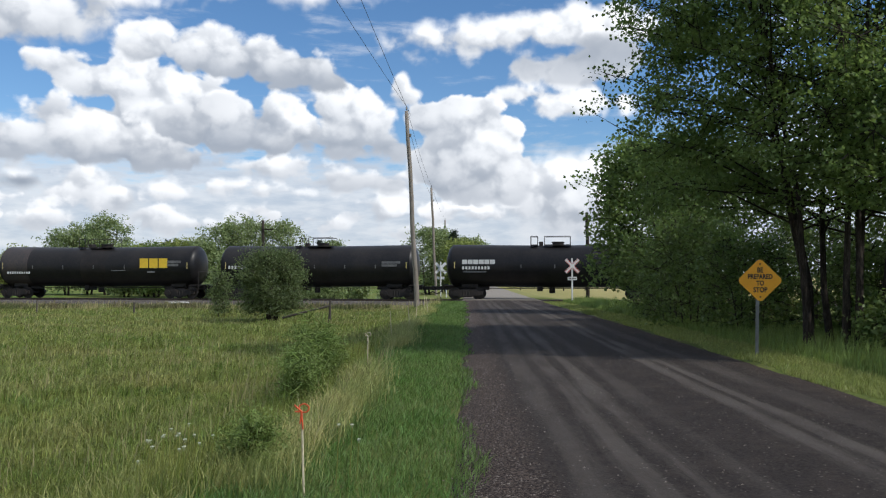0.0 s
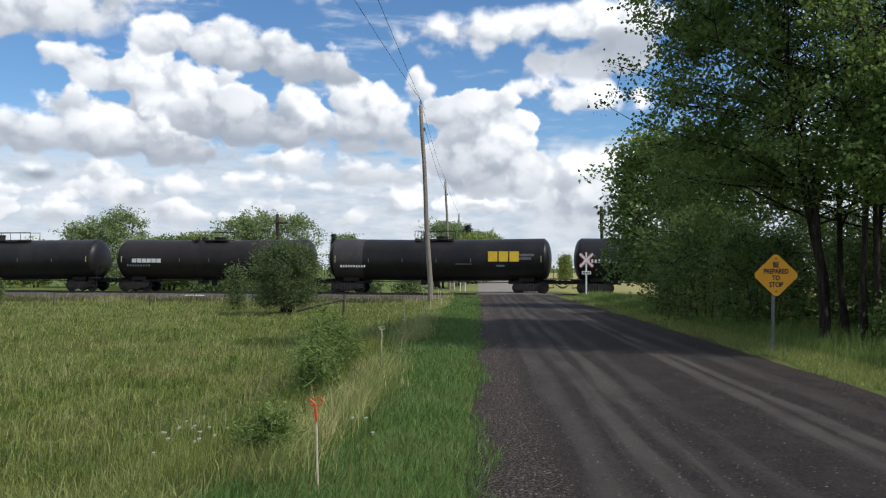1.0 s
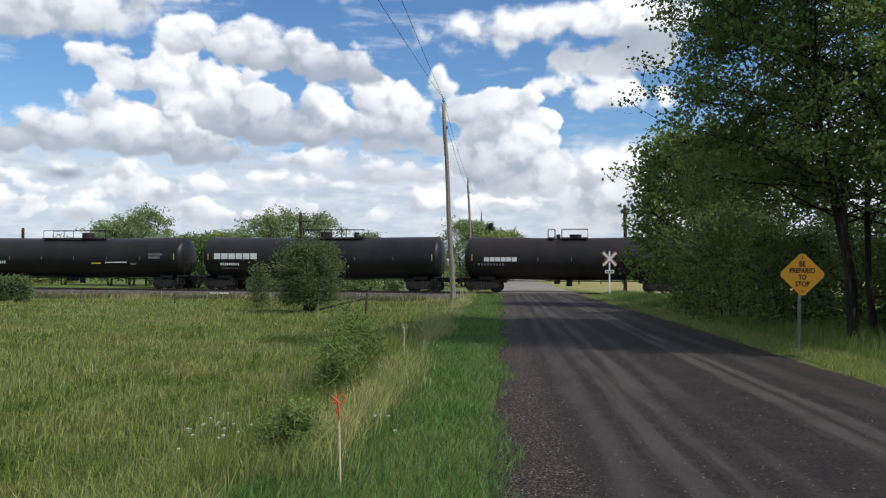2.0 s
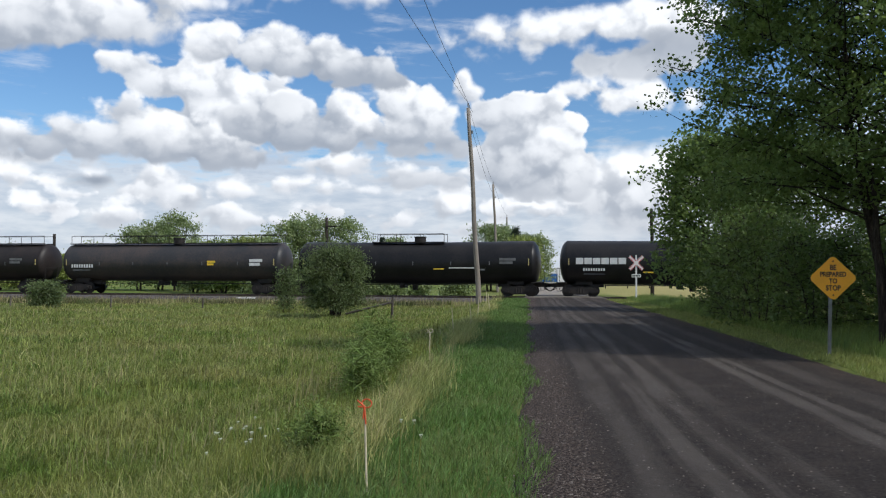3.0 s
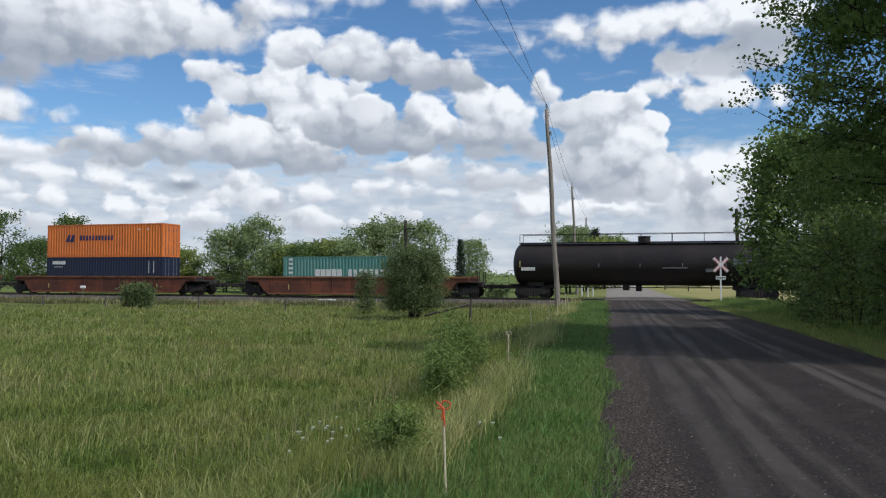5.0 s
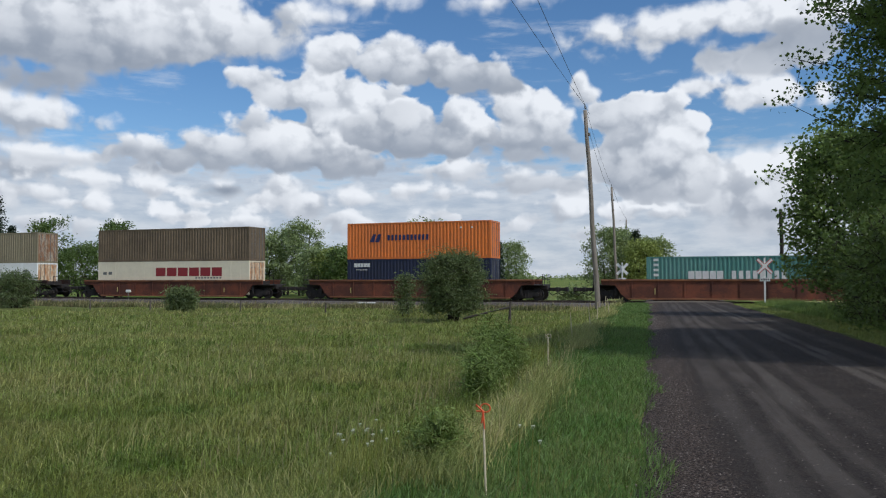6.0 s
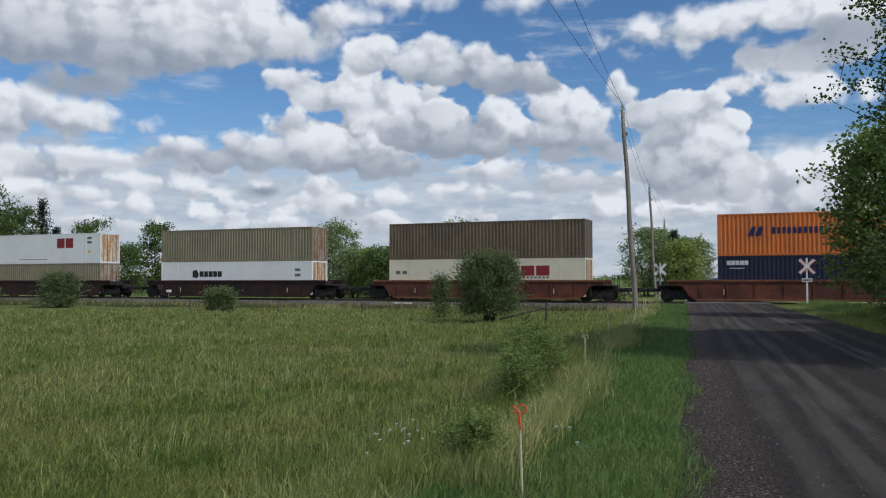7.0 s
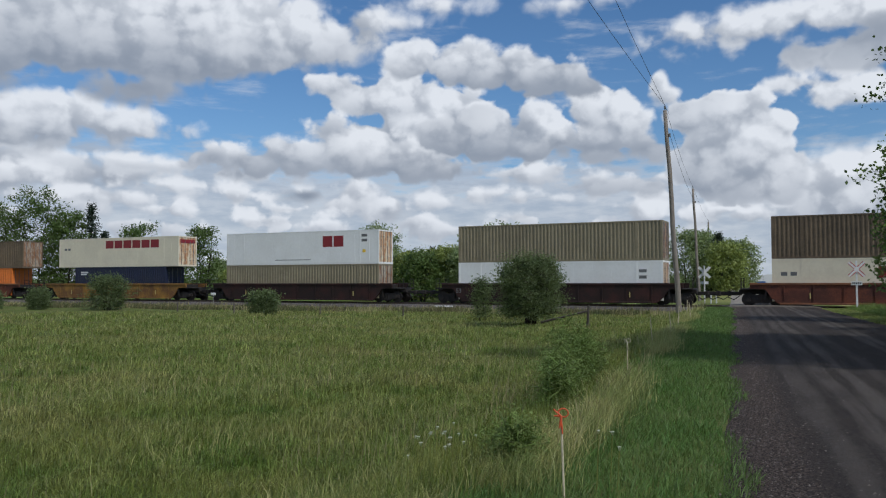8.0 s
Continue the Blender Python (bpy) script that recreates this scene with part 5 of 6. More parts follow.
def leaf_arrays(centres, size, lobed=False, flat=0.55, long=1.0):
    """Folded leaves at the given places, turned every way but mostly facing up."""
    n = len(centres)
    nrm = rng.normal(size=(n, 3)) * np.array([1, 1, 0.6]) + np.array([0, 0, flat * 1.6])
    nrm /= np.linalg.norm(nrm, axis=1)[:, None]
    ax = rng.normal(size=(n, 3)) + np.array([0, 0, -0.35])
    ax -= nrm * np.sum(ax * nrm, 1)[:, None]
    ax /= np.linalg.norm(ax, axis=1)[:, None]
    sd = np.cross(nrm, ax)
    s = size * rng.uniform(0.65, 1.3, n)
    if lobed:
        shape = np.array([(0, 0), (0.34, 0.06), (0.60, 0.46), (0.26, 0.52), (0.0, 1.0), (-0.26, 0.52), (-0.60, 0.46), (-0.34, 0.06)])
        lift = np.array([0, 0.08, 0.16, 0.05, -0.1, 0.05, 0.16, 0.08])
    else:
        shape = np.array([(0, 0), (0.36 / long, 0.42), (0.0, 1.0), (-0.36 / long, 0.42)])
        lift = np.array([0, 0.1, -0.06, 0.1])
    k = len(shape)
    v = centres[:, None, :] + s[:, None, None] * (sd[:, None, :] * shape[None, :, :1] + ax[:, None, :] * shape[None, :, 1:] + nrm[:, None, :] * lift[None, :, None])
    i = np.arange(n)[:, None] * k
    if lobed:
        f = (i + np.arange(k)[None]).ravel()
        return v.reshape(-1, 3), f, np.full(n, k)
    f = np.stack([i + 0, i + 1, i + 2, i + 0, i + 2, i + 3], -1).ravel()
    return v.reshape(-1, 3), f, np.full(2 * n, 3)


def limb_mesh(name, segs, mat, parent, sides=6):
    """Tapered limbs: each row is a start, an end and two radii."""
    segs = np.asarray(segs, float)
    a, b, r0, r1 = segs[:, 0:3], segs[:, 3:6], segs[:, 6], segs[:, 7]
    d = b - a
    d /= np.linalg.norm(d, axis=1)[:, None] + 1e-9
    u = np.cross(d, np.array([0.31, 0.95, 0.05]))
    u /= np.linalg.norm(u, axis=1)[:, None] + 1e-9
    w = np.cross(d, u)
    ang = np.arange(sides) * 2 * math.pi / sides
    ring = u[:, None] * np.cos(ang)[None, :, None] + w[:, None] * np.sin(ang)[None, :, None]
    v = np.concatenate([a[:, None] + ring * r0[:, None, None], b[:, None] + ring * r1[:, None, None]], 1)
    base = np.arange(len(segs))[:, None] * 2 * sides
    j = np.arange(sides)
    q = (j + 1) % sides
    f = np.stack([base + j, base + q, base + sides + q, base + sides + j], -1).ravel()
    return mesh_from(name, v.reshape(-1, 3), f, [4] * (len(segs) * sides), [mat], parent, smooth=True)


def broadleaf(name, label, category, x, y, h, r, base=1.5, boughs=60, twigs=10, leaves=14, size=0.13, mat=None, stems=1, spread=0.6, trunk=0.16, lobed=False, group="", rise=0.45, ragged=0.35, twig_part=True, clump=0.24, bark=None, long=1.0, thin=0.0, loose=9.0, spray=0.7):
    """A tree: stems, boughs rising to an uneven outline, sprigs of leaves on twigs."""
    z = height_at(x, y)
    thing = tagged(new(name), label, category, group)
    segs, tips = [], []
    tops = []
    for k in range(stems):
        a = 2 * math.pi * k / stems + rng.uniform(-0.4, 0.4)
        o = spread * (0.35 if stems > 1 else 0)
        p = np.array([x + o * math.cos(a), y + o * math.sin(a), z - 0.2])
        lean = np.array([math.cos(a), math.sin(a), 0]) * (r * 0.30 if stems > 1 else r * 0.05)
        pts = [p]
        hh = h * rng.uniform(0.82, 0.95)
        for q in range(1, 7):
            u = q / 6
            pts.append(p + lean * u ** 1.2 + np.array([rng.normal() * 0.06 * r * 0.3, rng.normal() * 0.06 * r * 0.3, (hh + 0.2) * u]))
        tops.append(pts)
        for q in range(6):
            segs.append([*pts[q], *pts[q + 1], trunk * (1 - q / 6.6) * (1.25 if q == 0 else 1), trunk * (1 - (q + 1) / 6.6)])
    for i in range(boughs):
        u = (i + rng.uniform(0, 1)) / boughs
        pts = tops[i % stems]
        zz = z + base + (h * 0.93 - base) * u
        q = np.clip((zz - z) / (h * 0.9) * 6, 0, 5.99)
        k = int(q)
        root = pts[k] + (pts[k + 1] - pts[k]) * (q - k)
        a = i * 2.39996 + rng.uniform(-0.5, 0.5)
        env = math.sqrt(max(0.05, 1 - (2 * u - 0.75) ** 2 / 1.7)) if u > 0.35 else 0.88 + 0.28 * u
        bump = 1 + ragged * noise.noise((math.cos(a) * 1.7 + x, math.sin(a) * 1.7 + y, zz * 0.55))
        length = r * env * bump * rng.uniform(0.80, 1.0)
        up = rise * (0.4 + u * 1.3)
        way = np.array([math.cos(a), math.sin(a), up])
        end = np.array([x, y, root[2]]) + way * length
        mid = (root + end) / 2 + np.array([0, 0, 0.06 * length])
        rr = trunk * 0.32 * (1 - 0.6 * u)
        segs.append([*root, *mid, rr, rr * 0.6])
        segs.append([*mid, *end, rr * 0.6, 0.008])
        if rng.uniform() < thin:
            continue
        for _ in range(twigs):
            t = 0.28 + 0.72 * rng.uniform() ** 0.6
            c = (root + (mid - root) * t * 2 if t < 0.5 else mid + (end - mid) * (t * 2 - 1))
            off = rng.normal(size=3) * (min(0.13 * r, loose) * (0.5 + t * 0.5) + 0.08) * np.array([1, 1, 0.75])
            tip = c + off
            if tip[2] < z + base * 0.55:
                continue
            if twig_part:
                segs.append([*c, *tip, 0.012, 0.004])
            tips.append(tip)
    limb_mesh("trunk", segs, bark or BARK, thing, 5)
    tips = np.array(tips)
    c = np.repeat(tips, leaves, 0) + rng.normal(size=(len(tips) * leaves, 3)) * clump * np.array([1, 1, spray])
    v, f, s = leaf_arrays(c, size, lobed, long=long)
    mesh_from("crown", v, f, s, [mat or LEAF_MAPLE], thing)
    return thing


def spruce(x, y, h, r, label="dark pointed spruce tree"):
    z = height_at(x, y)
    thing = tagged(new("spruce_tree"), label, "tree", "trees beyond the railway")
    segs = [[x, y, z, x, y, z + h, 0.14, 0.02]]
    c = []
    for k in range(90):
        u = k / 90
        a = k * 2.39996
        l = r * (1 - u) ** 0.85 * rng.uniform(0.7, 1.1) + 0.1
        p0 = np.array([x, y, z + 0.6 + (h - 0.6) * u])
        p1 = p0 + np.array([math.cos(a) * l, math.sin(a) * l, -0.18 * l])
        segs.append([*p0, *p1, 0.03, 0.01])
        t = rng.uniform(0.1, 1.0, 26)[:, None]
        c.append(p0 + (p1 - p0) * t + rng.normal(size=(26, 3)) * 0.2)
    limb_mesh("trunk", segs, BARK, thing, 5)
    v, f, s = leaf_arrays(np.concatenate(c), 0.34, long=1.6)
    mesh_from("crown", v, f, s, [LEAF_SPRUCE], thing)
    return thing


MAPLE = dict(lobed=False, long=0.72, size=0.084, mat=LEAF_MAPLE, clump=0.19, loose=0.30, ragged=0.09, rise=0.48, spray=0.55)
T = "trees beside the road"
broadleaf("maple_tree", "large dark green maple with several grey trunks", "tree", 8.5, 18.8, 11.7, 5.25, 2.9, 250, 18, 41, stems=9, spread=2.2, trunk=0.09, group=T, **MAPLE)
broadleaf("maple_tree", "tall leafy maple in the roadside thicket", "tree", 15.6, 20.0, 13, 4.4, 2.6, 85, 12, 17, stems=4, spread=1.2, trunk=0.125, group=T, **MAPLE)
broadleaf("maple_tree", "tall leafy maple in the roadside thicket", "tree", 17.0, 27.5, 12, 4.4, 1.2, 80, 12, 15, stems=2, trunk=0.2, group=T, lobed=False, size=0.17, mat=LEAF_MAPLE)
# the small tree stands out of view, added to shade the tall grass
broadleaf("ash_tree", "out-of-view leafy tree added to shade the roadside grass", "tree", 12.4, 12.2, 5.2, 2.0, 0.3, 70, 11, 14, stems=3, trunk=0.06, group=T, size=0.14, mat=LEAF_DARK)
broadleaf("ash_tree", "sunlit leafy tree leaning over the road's edge", "tree", 8.2, 36.5, 7.2, 2.8, 1.3, 90, 13, 18, stems=2, trunk=0.13, group=T, size=0.18, mat=LEAF_MAPLE)
broadleaf("ash_tree", "leafy tree at the end of the thicket", "tree", 13.6, 43.0, 8, 3.6, 0.8, 70, 12, 12, stems=2, trunk=0.16, group=T, size=0.2, mat=LEAF_DARK)
for x, y, h, r in ((8.0, 23.6, 2.6, 1.5), (7.2, 26.6, 3.5, 1.6), (7.3, 29.4, 3.8, 1.7), (8.1, 32.4, 2.6, 1.5), (9.2, 36.4, 2.2, 1.5), (10.6, 22.0, 2.4, 1.6), (11.4, 16.4, 1.7, 1.4), (10.2, 40.0, 2.0, 1.6), (14.8, 15.0, 2.2, 1.8), (9.2, 30.5, 3.6, 1.7), (12.4, 23.5, 3.4, 2.0), (15.5, 21.5, 3.6, 2.2), (11.6, 28.0, 3.8, 2.0), (17.5, 18.0, 3.0, 2.2), (13.0, 31.0, 3.6, 2.2), (9.9, 15.8, 1.3, 1.0), (8.9, 16.9, 1.0, 0.8), (10.4, 18.0, 1.5, 1.1)):
    broadleaf("shrub", "dark leafy shrub under the roadside trees", "shrub", x, y, h, r, 0.15, 40, 9, 13, 0.12, LEAF_DARK, 4, 0.7, 0.035, group="roadside thicket", clump=0.2)

# bushes in the meadow and along the track
B = "bushes along the railway"
broadleaf("willow_bush", "round grey-green bush on several short stems", "bush", -8.88, 38.0, 3.0, 1.45, 0.55, 130, 11, 22, 0.11, LEAF_BUSH, 6, 0.5, 0.07, group=B, rise=0.35, ragged=0.25, clump=0.17, long=1.7)
broadleaf("sapling", "thin leafy sapling by the old fence", "bush", -12.6, 42.6, 2.2, 0.45, 0.3, 30, 7, 10, 0.13, LEAF_BUSH, 2, 0.4, 0.03, group=B, clump=0.16, long=1.6)
for x, y, h, r, lab in ((-46.0, 52.6, 2.2, 1.6, "round green bush below the railway bank"), (-28.9, 47.4, 1.15, 0.85, "low green bush below the railway bank"), (-51.6, 51.4, 1.35, 0.7, "small bright green bush below the railway bank"), (-57.5, 52.0, 1.2, 0.9, "low green bush below the railway bank")):
    broadleaf("bush", lab, "bush", x, y, h, r, 0.1, 60, 9, 14, 0.15, LEAF_BUSH, 5, 0.5, 0.04, group=B, clump=0.17, long=1.5)
# dark weeds by the roadside grass
for x, y, h, r in ((-2.32, 12.6, 0.60, 0.34), (-2.25, 11.5, 0.52, 0.26), (-2.5, 13.8, 0.62, 0.38), (-2.15, 13.2, 0.55, 0.25), (-1.74, 6.9, 0.33, 0.11), (-1.95, 7.4, 0.22, 0.09), (-2.15, 10.6, 0.42, 0.2)):
    broadleaf("weed_clump", "dark green leafy weeds in the long grass", "weeds", x, y, h, r, 0.05, 34, 7, 11, 0.042 + 0.012 * (h > 0.8), WEED, 6, 0.35, 0.010, group="weeds along the road", clump=0.06, rise=1.5, bark=WEED, long=1.8)


def bearing(deg, d):
    return d * math.sin(radians(deg)), d * math.cos(radians(deg))


F = "trees beyond the railway"
# bearing, distance, height, radius, leaves
for a, d, h, r, mat in (
    (-25.9, 118, 8.3, 3.4, LEAF_FAR), (-23.6, 116, 10.2, 3.7, LEAF_FAR), (-24.6, 122, 9.6, 4.0, LEAF_FAR), (-28.6, 122, 5.6, 2.8, LEAF_LIME),
    (-21.2, 104, 6.2, 2.8, LEAF_LIME), (-19.2, 102, 6.6, 3.0, LEAF_LIME), (-22.4, 106, 6.0, 2.8, LEAF_FAR),
    (-16.3, 106, 9.2, 3.5, LEAF_FAR), (-14.9, 108, 10.0, 3.7, LEAF_FAR), (-12.6, 106, 8.8, 3.4, LEAF_FAR), (-17.7, 100, 6.5, 2.5, LEAF_FAR),
    (-9.1, 150, 9.2, 3.2, LEAF_FAR), (-2.6, 112, 9.4, 3.2, LEAF_FAR), (-1.5, 118, 8.8, 2.9, LEAF_FAR), (0.4, 118, 7.2, 3.2, LEAF_FAR), (-0.3, 108, 6.6, 2.6, LEAF_LIME),
    (-45.4, 108, 12.6, 4.4, LEAF_DARK), (-43.6, 106, 10.5, 3.4, LEAF_DARK), (-47.6, 110, 11.0, 4.2, LEAF_DARK), (-50.5, 108, 10.5, 4.0, LEAF_DARK),
    (-39.4, 106, 9.6, 3.0, LEAF_DARK), (-35.2, 100, 8.8, 2.4, LEAF_DARK), (-37.5, 116, 6.5, 3.6, LEAF_DARK), (-32.6, 122, 4.6, 3.6, LEAF_LIME), (-30.6, 122, 4.4, 3.4, LEAF_LIME), (-34.0, 126, 5.0, 3.6, LEAF_FAR),
    (-20.6, 100, 5.4, 3.2, LEAF_DARK), (5.9, 170, 5.2, 1.3, LEAF_LIME),
):
    x, y = bearing(a, d)
    broadleaf("far_tree", "sunlit leafy tree beyond the railway" if mat is not LEAF_DARK else "dark leafy tree beyond the railway", "tree", x, y, h, r, h * 0.10, 64, 10, 12, 0.26, mat, 2, 0.6, 0.14, group=F, twig_part=False, clump=0.30, ragged=0.34, rise=0.3, loose=0.32, thin=0.45 if a in (-39.4, -35.2) else 0.0)
for a, d, h, r in ((-42.2, 106, 11.4, 2.6), (-19.9, 124, 7.4, 1.3), (-19.4, 128, 7.6, 1.3), (-10.0, 140, 8.4, 1.4), (-0.75, 112, 7.9, 1.5), (-41.4, 112, 8.5, 1.8)):
    x, y = bearing(a, d)
    spruce(x, y, h, r)
for k in range(22):
    s = -34 + k * 1.45 + rng.uniform(-0.5, 0.5)
    px, py = on_track(s, 8.5 + rng.uniform(0, 4))
    if px > -4:
        continue
    broadleaf("low_shrub", "low green shrub beyond the railway bank", "shrub", px, py, rng.uniform(0.7, 1.5), rng.uniform(0.7, 1.2), 0.05, 22, 7, 8, 0.2, LEAF_FAR, 4, 0.5, 0.03, group="shrubs along the far side of the railway", twig_part=False, clump=0.2)


def far_woods():
    """A low line of woods near the horizon."""
    c = []
    for k in range(420):
        a = rng.uniform(-70, 60)
        d = rng.uniform(620, 900)
        x, y = bearing(a, d)
        h = rng.uniform(4, 9) * (0.6 + 0.5 * noise.noise((a * 0.2, 1, 2)))
        q = rng.normal(size=(34, 3)) * np.array([5, 4, 0.32 * h]) + np.array([x, y, height_at(x, y) + h * 0.55])
        c.append(q)
    v, f, s = leaf_arrays(np.concatenate(c), 3.0)
    return tagged(mesh_from("far_woods", v, f, s, [LEAF_FAR]), "low line of distant woods along the horizon", "woods", kind="stuff")


far_woods()


BANK = leaf("dry_bank_weeds", (0.105, 0.130, 0.045), (0.165, 0.125, 0.075), 0.45, 0.3)


def blades(name, xy, height, width, mat, label, lean=0.35, bend=0.5, curl=0.0, away=None):
    """Grass: each blade is a bent, tapering strip of its own."""
    n = len(xy)
    x, y = xy[:, 0], xy[:, 1]
    z = land(x, y) - 0.02
    a = rng.uniform(0, 2 * math.pi, n)
    side = np.stack([np.cos(a), np.sin(a), np.zeros(n)], 1)
    b = rng.uniform(0, 2 * math.pi, n)
    tilt = np.stack([np.cos(b), np.sin(b), np.zeros(n)], 1) * (np.abs(rng.normal(0, lean, n)))[:, None] + np.array([0.10, 0.02, 0])
    if away is not None:                       # blades of a tussock fall outwards
        tilt = tilt + np.concatenate([away, np.zeros((n, 1))], 1)
    root = np.stack([x, y, z], 1)
    h = height[:, None]
    p1 = root + (tilt * 0.35 + np.array([0, 0, 0.55])) * h
    p2 = root + (tilt * (0.7 + bend) + np.array([0, 0, 1.0 - curl])) * h
    w = (width / 2)[:, None] * side
    v = np.stack([root - w, root + w, p1 - w * 0.75, p1 + w * 0.75, p2], 1)
    i = np.arange(n)[:, None] * 5
    f = np.concatenate([i + 0, i + 1, i + 3, i + 2, i + 2, i + 3, i + 4], 1).ravel()
    s = np.tile([4, 3], n)
    ob = mesh_from(name, v.reshape(-1, 3), f, s, [mat])
    return tagged(ob, label, "grass", kind="stuff")


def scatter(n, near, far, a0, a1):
    """Places fanned out from the camera's standpoint, thinning out with distance from it."""
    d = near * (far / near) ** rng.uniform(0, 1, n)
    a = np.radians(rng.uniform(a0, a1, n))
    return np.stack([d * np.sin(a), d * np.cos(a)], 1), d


def patch(xy, k, seed):
    """A slow wave over the ground, for thick and thin growth."""
    return np.sin(xy[:, 0] * k + seed) * np.sin(xy[:, 1] * k * 0.83 + seed * 2.1) + 0.6 * np.sin(xy[:, 0] * k * 2.3 - xy[:, 1] * k * 1.7 + seed)


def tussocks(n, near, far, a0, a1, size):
    """Blades gathered in tufts: their places, distance from the camera, way out of the tuft and height."""
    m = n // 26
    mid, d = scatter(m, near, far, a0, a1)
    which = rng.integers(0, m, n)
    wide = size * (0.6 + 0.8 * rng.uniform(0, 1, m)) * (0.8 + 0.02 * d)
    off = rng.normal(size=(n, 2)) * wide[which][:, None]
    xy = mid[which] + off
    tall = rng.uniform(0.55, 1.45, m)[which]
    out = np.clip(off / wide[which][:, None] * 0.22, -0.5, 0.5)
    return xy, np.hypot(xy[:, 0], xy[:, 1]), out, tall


def grow():
    # undergrowth, sparser and coarser far from the camera; longer-bladed tufts standing in it
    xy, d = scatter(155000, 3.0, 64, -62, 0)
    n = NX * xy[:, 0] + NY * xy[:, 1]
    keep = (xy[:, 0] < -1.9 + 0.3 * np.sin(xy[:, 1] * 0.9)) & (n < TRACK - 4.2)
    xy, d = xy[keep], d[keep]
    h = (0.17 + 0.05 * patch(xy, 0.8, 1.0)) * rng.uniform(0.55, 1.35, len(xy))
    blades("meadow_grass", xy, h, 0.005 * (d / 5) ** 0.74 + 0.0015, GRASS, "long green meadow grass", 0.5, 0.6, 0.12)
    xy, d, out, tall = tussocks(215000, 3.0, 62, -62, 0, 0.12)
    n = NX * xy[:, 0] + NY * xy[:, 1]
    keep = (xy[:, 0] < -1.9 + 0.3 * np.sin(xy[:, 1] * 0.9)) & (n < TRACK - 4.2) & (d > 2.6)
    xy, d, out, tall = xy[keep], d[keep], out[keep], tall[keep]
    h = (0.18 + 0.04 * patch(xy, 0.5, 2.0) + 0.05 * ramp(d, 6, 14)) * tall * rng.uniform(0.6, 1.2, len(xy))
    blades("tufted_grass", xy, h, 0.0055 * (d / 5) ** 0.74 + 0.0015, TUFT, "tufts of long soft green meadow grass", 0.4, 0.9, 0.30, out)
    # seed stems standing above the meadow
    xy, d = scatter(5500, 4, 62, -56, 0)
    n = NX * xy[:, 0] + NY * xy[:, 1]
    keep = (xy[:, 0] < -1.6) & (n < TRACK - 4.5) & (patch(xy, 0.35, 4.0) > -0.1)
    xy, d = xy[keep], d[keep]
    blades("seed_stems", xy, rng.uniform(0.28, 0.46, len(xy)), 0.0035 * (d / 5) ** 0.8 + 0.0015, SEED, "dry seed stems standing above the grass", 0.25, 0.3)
    xy = np.concatenate([rng.normal((-3.05, 12.0), (0.28, 0.3), (46, 2)), rng.normal((-2.35, 11.3), (0.12, 0.25), (14, 2)), np.stack([rng.normal(-1.55, 0.15, 110), rng.uniform(6.5, 17, 110)], 1)])
    blades("pale_stems", xy, rng.uniform(0.5, 0.8, len(xy)) * np.where(np.arange(len(xy)) < 60, 1.0, 0.7), np.full(len(xy), 0.009), SEED, "tall pale seed stems arching over the grass", 0.3, 0.5)
    # rank grass among the weeds
    y = rng.uniform(6.0, 19, 5200)
    xy = np.stack([-2.0 - 0.03 * y + rng.normal(0, 0.28, len(y)), y], 1)
    xy = xy[xy[:, 0] < -1.5]
    blades("rank_grass", xy, rng.uniform(0.18, 0.42, len(xy)), 0.005 * (xy[:, 1] / 5) ** 0.75 + 0.001, GRASS, "rank green grass grown through the weeds", 0.25, 0.4)
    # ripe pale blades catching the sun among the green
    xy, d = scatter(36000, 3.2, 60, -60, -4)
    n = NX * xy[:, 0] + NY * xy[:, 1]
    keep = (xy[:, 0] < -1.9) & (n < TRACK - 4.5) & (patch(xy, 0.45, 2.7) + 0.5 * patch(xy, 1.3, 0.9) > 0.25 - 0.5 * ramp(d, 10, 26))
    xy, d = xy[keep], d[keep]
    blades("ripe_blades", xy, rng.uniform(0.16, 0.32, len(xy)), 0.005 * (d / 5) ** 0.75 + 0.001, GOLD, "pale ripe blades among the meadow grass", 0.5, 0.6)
    # grass round the standpoint, on the near side
    near = rng.uniform((-14, -9), (-1.9, 3.2), (26000, 2))
    blades("meadow_grass", near, 0.25 * rng.uniform(0.55, 1.35, len(near)), np.full(len(near), 0.012), GRASS, "long green grass of the near meadow", 0.45, 0.5)
    # mown verge between road and meadow
    n0 = 80000
    y = np.where(rng.uniform(0, 1, n0) < 0.12, rng.uniform(-9, 3, n0), 3.0 * (58 / 3.0) ** rng.uniform(0, 1, n0))
    x = rng.uniform(-2.1, 0.22, n0)
    keep = x < 0.02 + 0.10 * np.sin(y * 1.1) + 0.07 * np.sin(y * 3.7) + rng.normal(0, 0.05, n0)
    xy = np.stack([x, y], 1)[keep]
    d = np.maximum(4, y[keep])
    blades("verge_grass", xy, 0.105 * rng.uniform(0.5, 1.4, len(xy)) * (1 + 0.35 * ramp(-xy[:, 0], 1.0, 1.9)), 0.006 * (d / 5) ** 0.75 + 0.001, VERGE, "short green mown grass along the road", 0.55, 0.6)
    # right-hand verge and tall grass under the trees
    n0 = 34000
    y = 8.0 * (60 / 8.0) ** rng.uniform(0, 1, n0)
    x = rng.uniform(5.3, 6.75, n0)
    keep = x > 5.45 + 0.12 * np.sin(y * 1.3)
    xy = np.stack([x, y], 1)[keep]
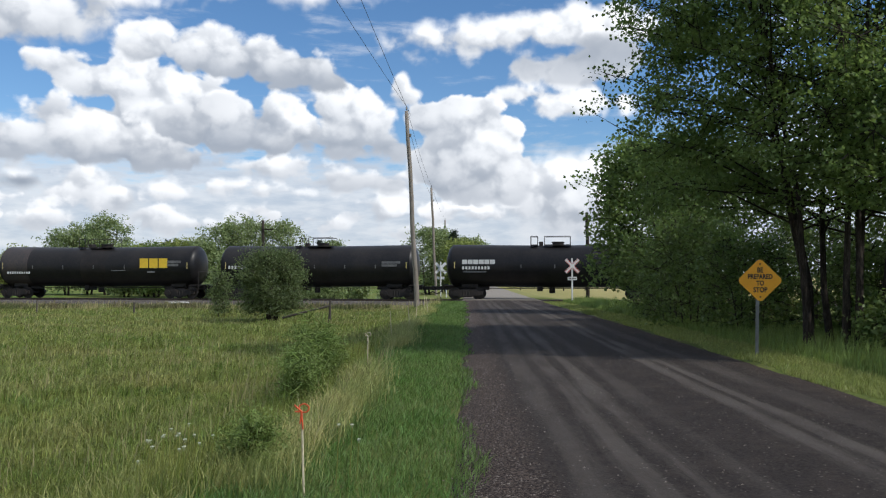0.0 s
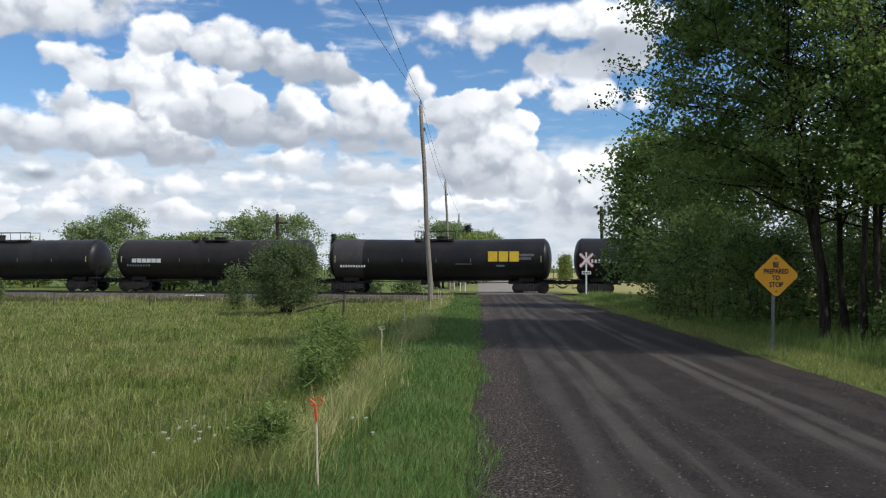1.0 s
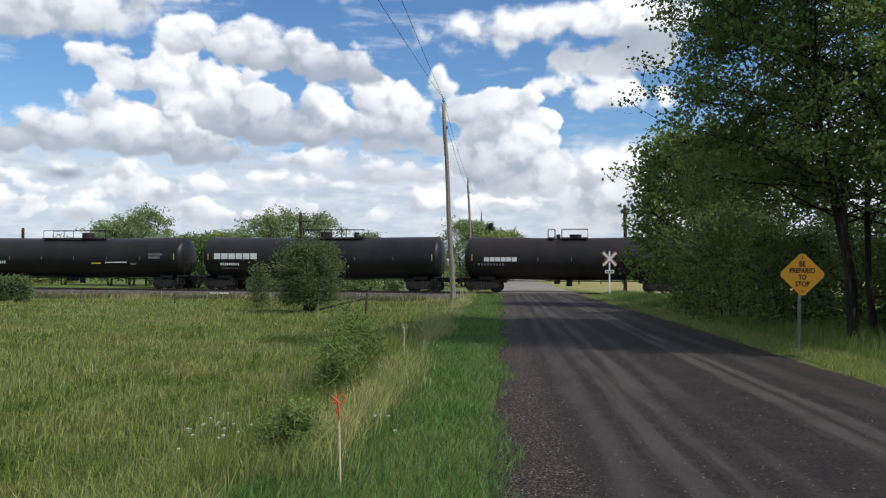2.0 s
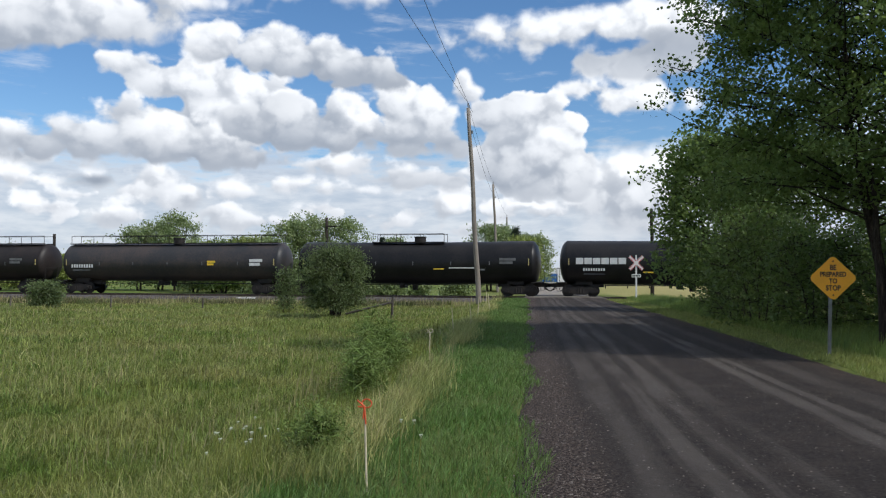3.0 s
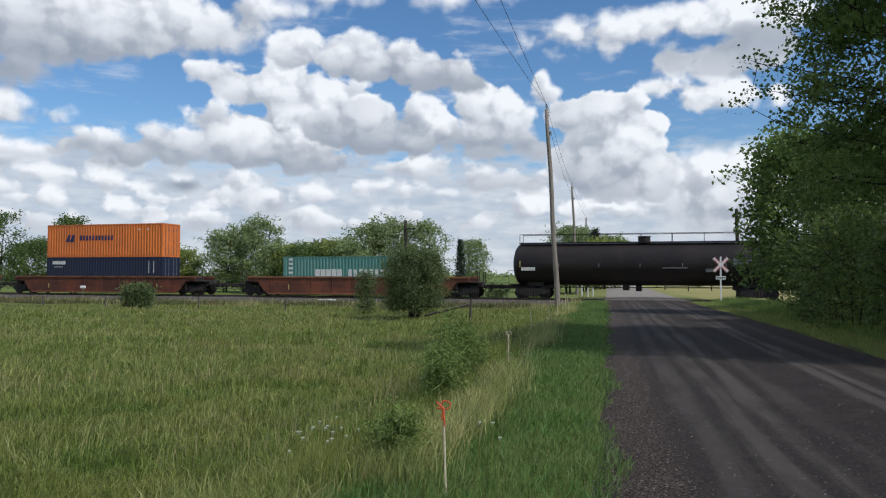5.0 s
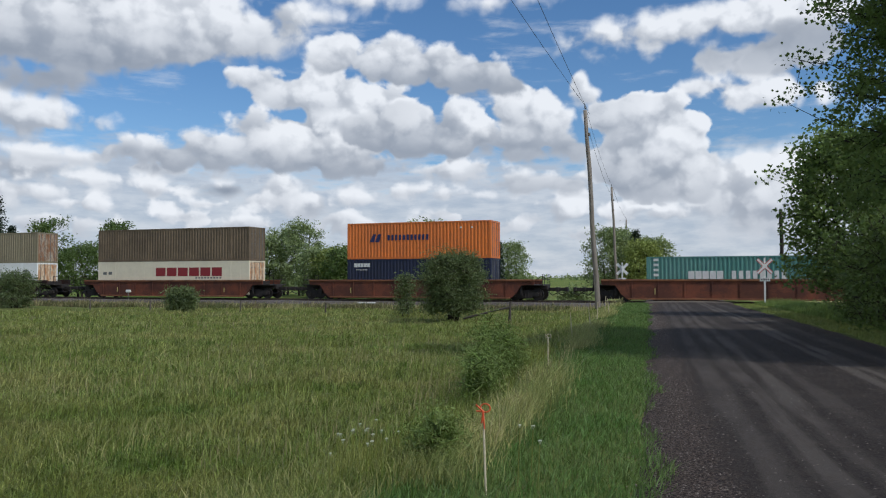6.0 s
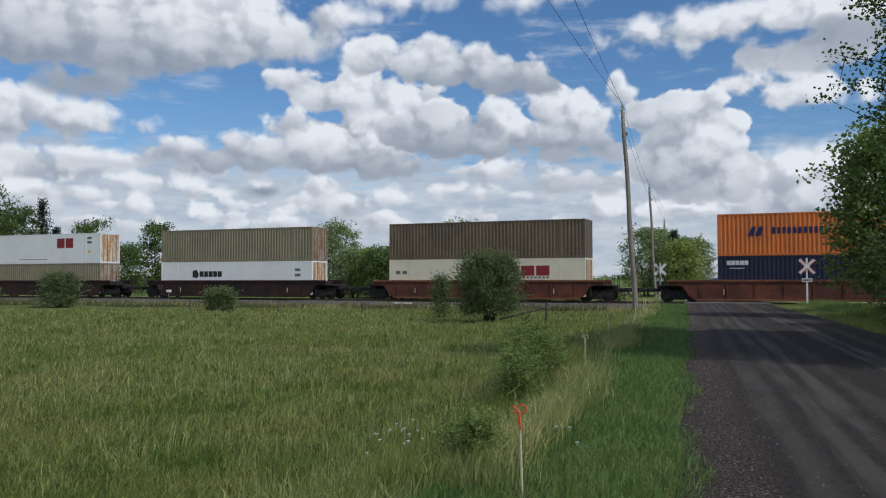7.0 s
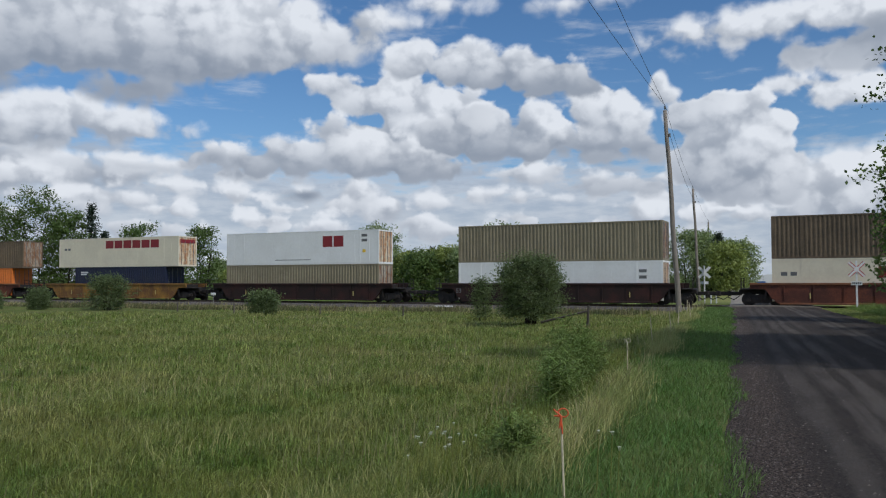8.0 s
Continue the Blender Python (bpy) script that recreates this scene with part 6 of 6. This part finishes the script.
    blades("verge_grass", xy, 0.10 * rng.uniform(0.5, 1.4, len(xy)), 0.006 * (xy[:, 1] / 5) ** 0.75, VERGE_SUNLIT, "short sunlit mown grass under roadside trees", 0.55, 0.6)
    y = rng.uniform(11.5, 58, 40000)
    x = 6.75 + 4.5 * rng.uniform(0, 1, 40000) ** 1.5
    xy = np.stack([x, y], 1)
    blades("tall_grass", xy, 0.55 * rng.uniform(0.5, 1.3, len(xy)) * (0.45 + 0.55 * ramp(x, 6.6, 8.0)), 0.014 * (y / 15) ** 0.7, WEED, "tall green grass below the roadside trees", 0.3, 0.4)
    # golden strip along the meadow's edge
    y = 6.2 * (50 / 6.2) ** rng.uniform(0, 1, 16000)
    x = -1.52 - 0.008 * y + rng.normal(0, 0.17, len(y)) + 0.12 * np.sin(y * 0.7)
    keep = patch(np.stack([x, y], 1), 0.5, 2.2) + 0.9 * ramp(-y, -14, -6) > -0.35
    xy = np.stack([x, y], 1)[keep]
    blades("ripe_grass", xy, 0.27 * rng.uniform(0.35, 1.45, len(xy)), 0.005 * (xy[:, 1] / 5) ** 0.75 + 0.001, GOLD, "ripe golden grass along the meadow's edge", 0.5, 0.6)
    # shaggy growth at the foot of the railway bank
    s = rng.uniform(-75, 2, 34000)
    off = rng.uniform(-9.5, -5.0, len(s))
    xy = np.stack([TX * s + NX * (TRACK + off), TY * s + NY * (TRACK + off)], 1)
    keep = (xy[:, 0] < -1.6) & (patch(xy, 0.55, 0.4) > -0.5 - 0.2 * (off + 4))
    xy = xy[keep]
    blades("bank_weeds", xy, 0.44 * rng.uniform(0.4, 1.3, len(xy)), np.full(len(xy), 0.05), BANK, "rough weeds on the railway bank", 0.4, 0.4)
    s = rng.uniform(-75, 2, 3200)
    off = rng.uniform(-8.0, -4.8, len(s))
    xy = np.stack([TX * s + NX * (TRACK + off), TY * s + NY * (TRACK + off)], 1)
    xy = xy[xy[:, 0] < -1.6]
    blades("bank_stalks", xy, rng.uniform(0.3, 0.7, len(xy)), np.full(len(xy), 0.04), SEED, "dry brown stalks on the railway bank", 0.2, 0.3)
    # beyond the crossing, to the right
    s = rng.uniform(6.5, 16, 9000)
    off = rng.uniform(-6.5, -2.8, len(s))
    xy = np.stack([TX * s + NX * (TRACK + off), TY * s + NY * (TRACK + off)], 1)
    blades("bank_weeds", xy, 0.55 * rng.uniform(0.4, 1.3, len(xy)), np.full(len(xy), 0.05), GRASS, "rough weeds beside the crossing", 0.4, 0.4)


grow()


def flowers():
    """White umbels on thin stems."""
    spots = [(-2.33 + 0.22 * math.sin(k * 2.3), 6.62 + 0.30 * math.cos(k * 3.1)) for k in range(9)] + [(-2.3, 6.6), (-2.42, 6.75), (-2.2, 6.8), (-2.5, 6.5), (-2.35, 6.4), (-2.22, 6.5), (-2.6, 6.7), (-0.85, 6.5), (-0.93, 6.7), (-1.0, 6.45), (-3.1, 30.5), (-3.6, 34), (-4.4, 33), (-2.6, 36)]
    for x, y in spots:
        z = height_at(x, y)
        thing = tagged(new("wild_flower"), "white umbel wild flower in the grass", "flower", "white wild flowers")
        h = rng.uniform(0.32, 0.52)
        bm = bm_new()
        rod(bm, (x, y, z), (x + 0.02, y, z + h), 0.004, 5)
        part("stem", bm, GRASS, thing)
        bm = bm_new()
        wide = rng.uniform(0.010, 0.020)
        for k in range(8):                      # a flat head of small round clusters on thin rays
            a, out = k * 2.399, wide * math.sqrt(k / 8)
            cx, cy, cz = x + 0.02 + out * math.cos(a), y + out * math.sin(a), z + h + 0.012 - 4 * out * out
            rod(bm, (x + 0.02, y, z + h - 0.025), (cx, cy, cz), 0.0008, 4)
            rod(bm, (cx, cy, cz), (cx, cy, cz + 0.004), 0.0052, 7, 0.0036)
        part("flower_head", bm, FLOWER, thing)


flowers()


def stones():
    """Loose gravel, thickest along the road's left edge."""
    n = 10000
    y = 3.4 * (40 / 3.4) ** rng.uniform(0, 1, n)
    x = np.where(rng.uniform(0, 1, n) < 0.6, rng.normal(0.28, 0.25, n), rng.uniform(0, 5.5, n))
    keep = (x > -0.25) & (x < 5.6)
    x, y = x[keep], y[keep]
    n = len(x)
    r = (0.003 + 0.008 * rng.uniform(0, 1, n) ** 2) * (1 + 0.02 * y)
    z = np.array([road_height(t) for t in y]) + 0.05 * (1 - ((x - 2.7) / 2.8) ** 2) + 0.012 + r * 0.3
    o = np.array([(1, 0, 0), (0, 1, 0), (-1, 0, 0), (0, -1, 0), (0, 0, 0.7), (0, 0, -0.7)])
    v = np.stack([x, y, z], 1)[:, None] + o[None] * r[:, None, None] * rng.uniform(0.6, 1.3, (n, 6, 1))
    fc = np.array([(0, 1, 4), (1, 2, 4), (2, 3, 4), (3, 0, 4)])
    f = (np.arange(n)[:, None, None] * 6 + fc[None]).ravel()
    stone = material("pale_gravel", (0.21, 0.18, 0.155), 0.9, 0, (0.10, 0.08, 0.068), 8, 0.6, 60, 0, 0.6, island=True)
    ob = mesh_from("loose_gravel", v.reshape(-1, 3), f, [3] * (4 * n), [stone])
    return tagged(ob, "loose pale gravel scattered on the road", "gravel", kind="stuff")


stones()


def motions():
    """The train runs to the right at a steady speed."""
    for thing, s in moving:
        rows = []
        for k in range(9):
            px, py = on_track(s - SPEED * (8 - k))
            rows.append((float(k), pose(px, py, RAIL, 0, 0, -SKEW)))
        walk(thing, rows)


motions()
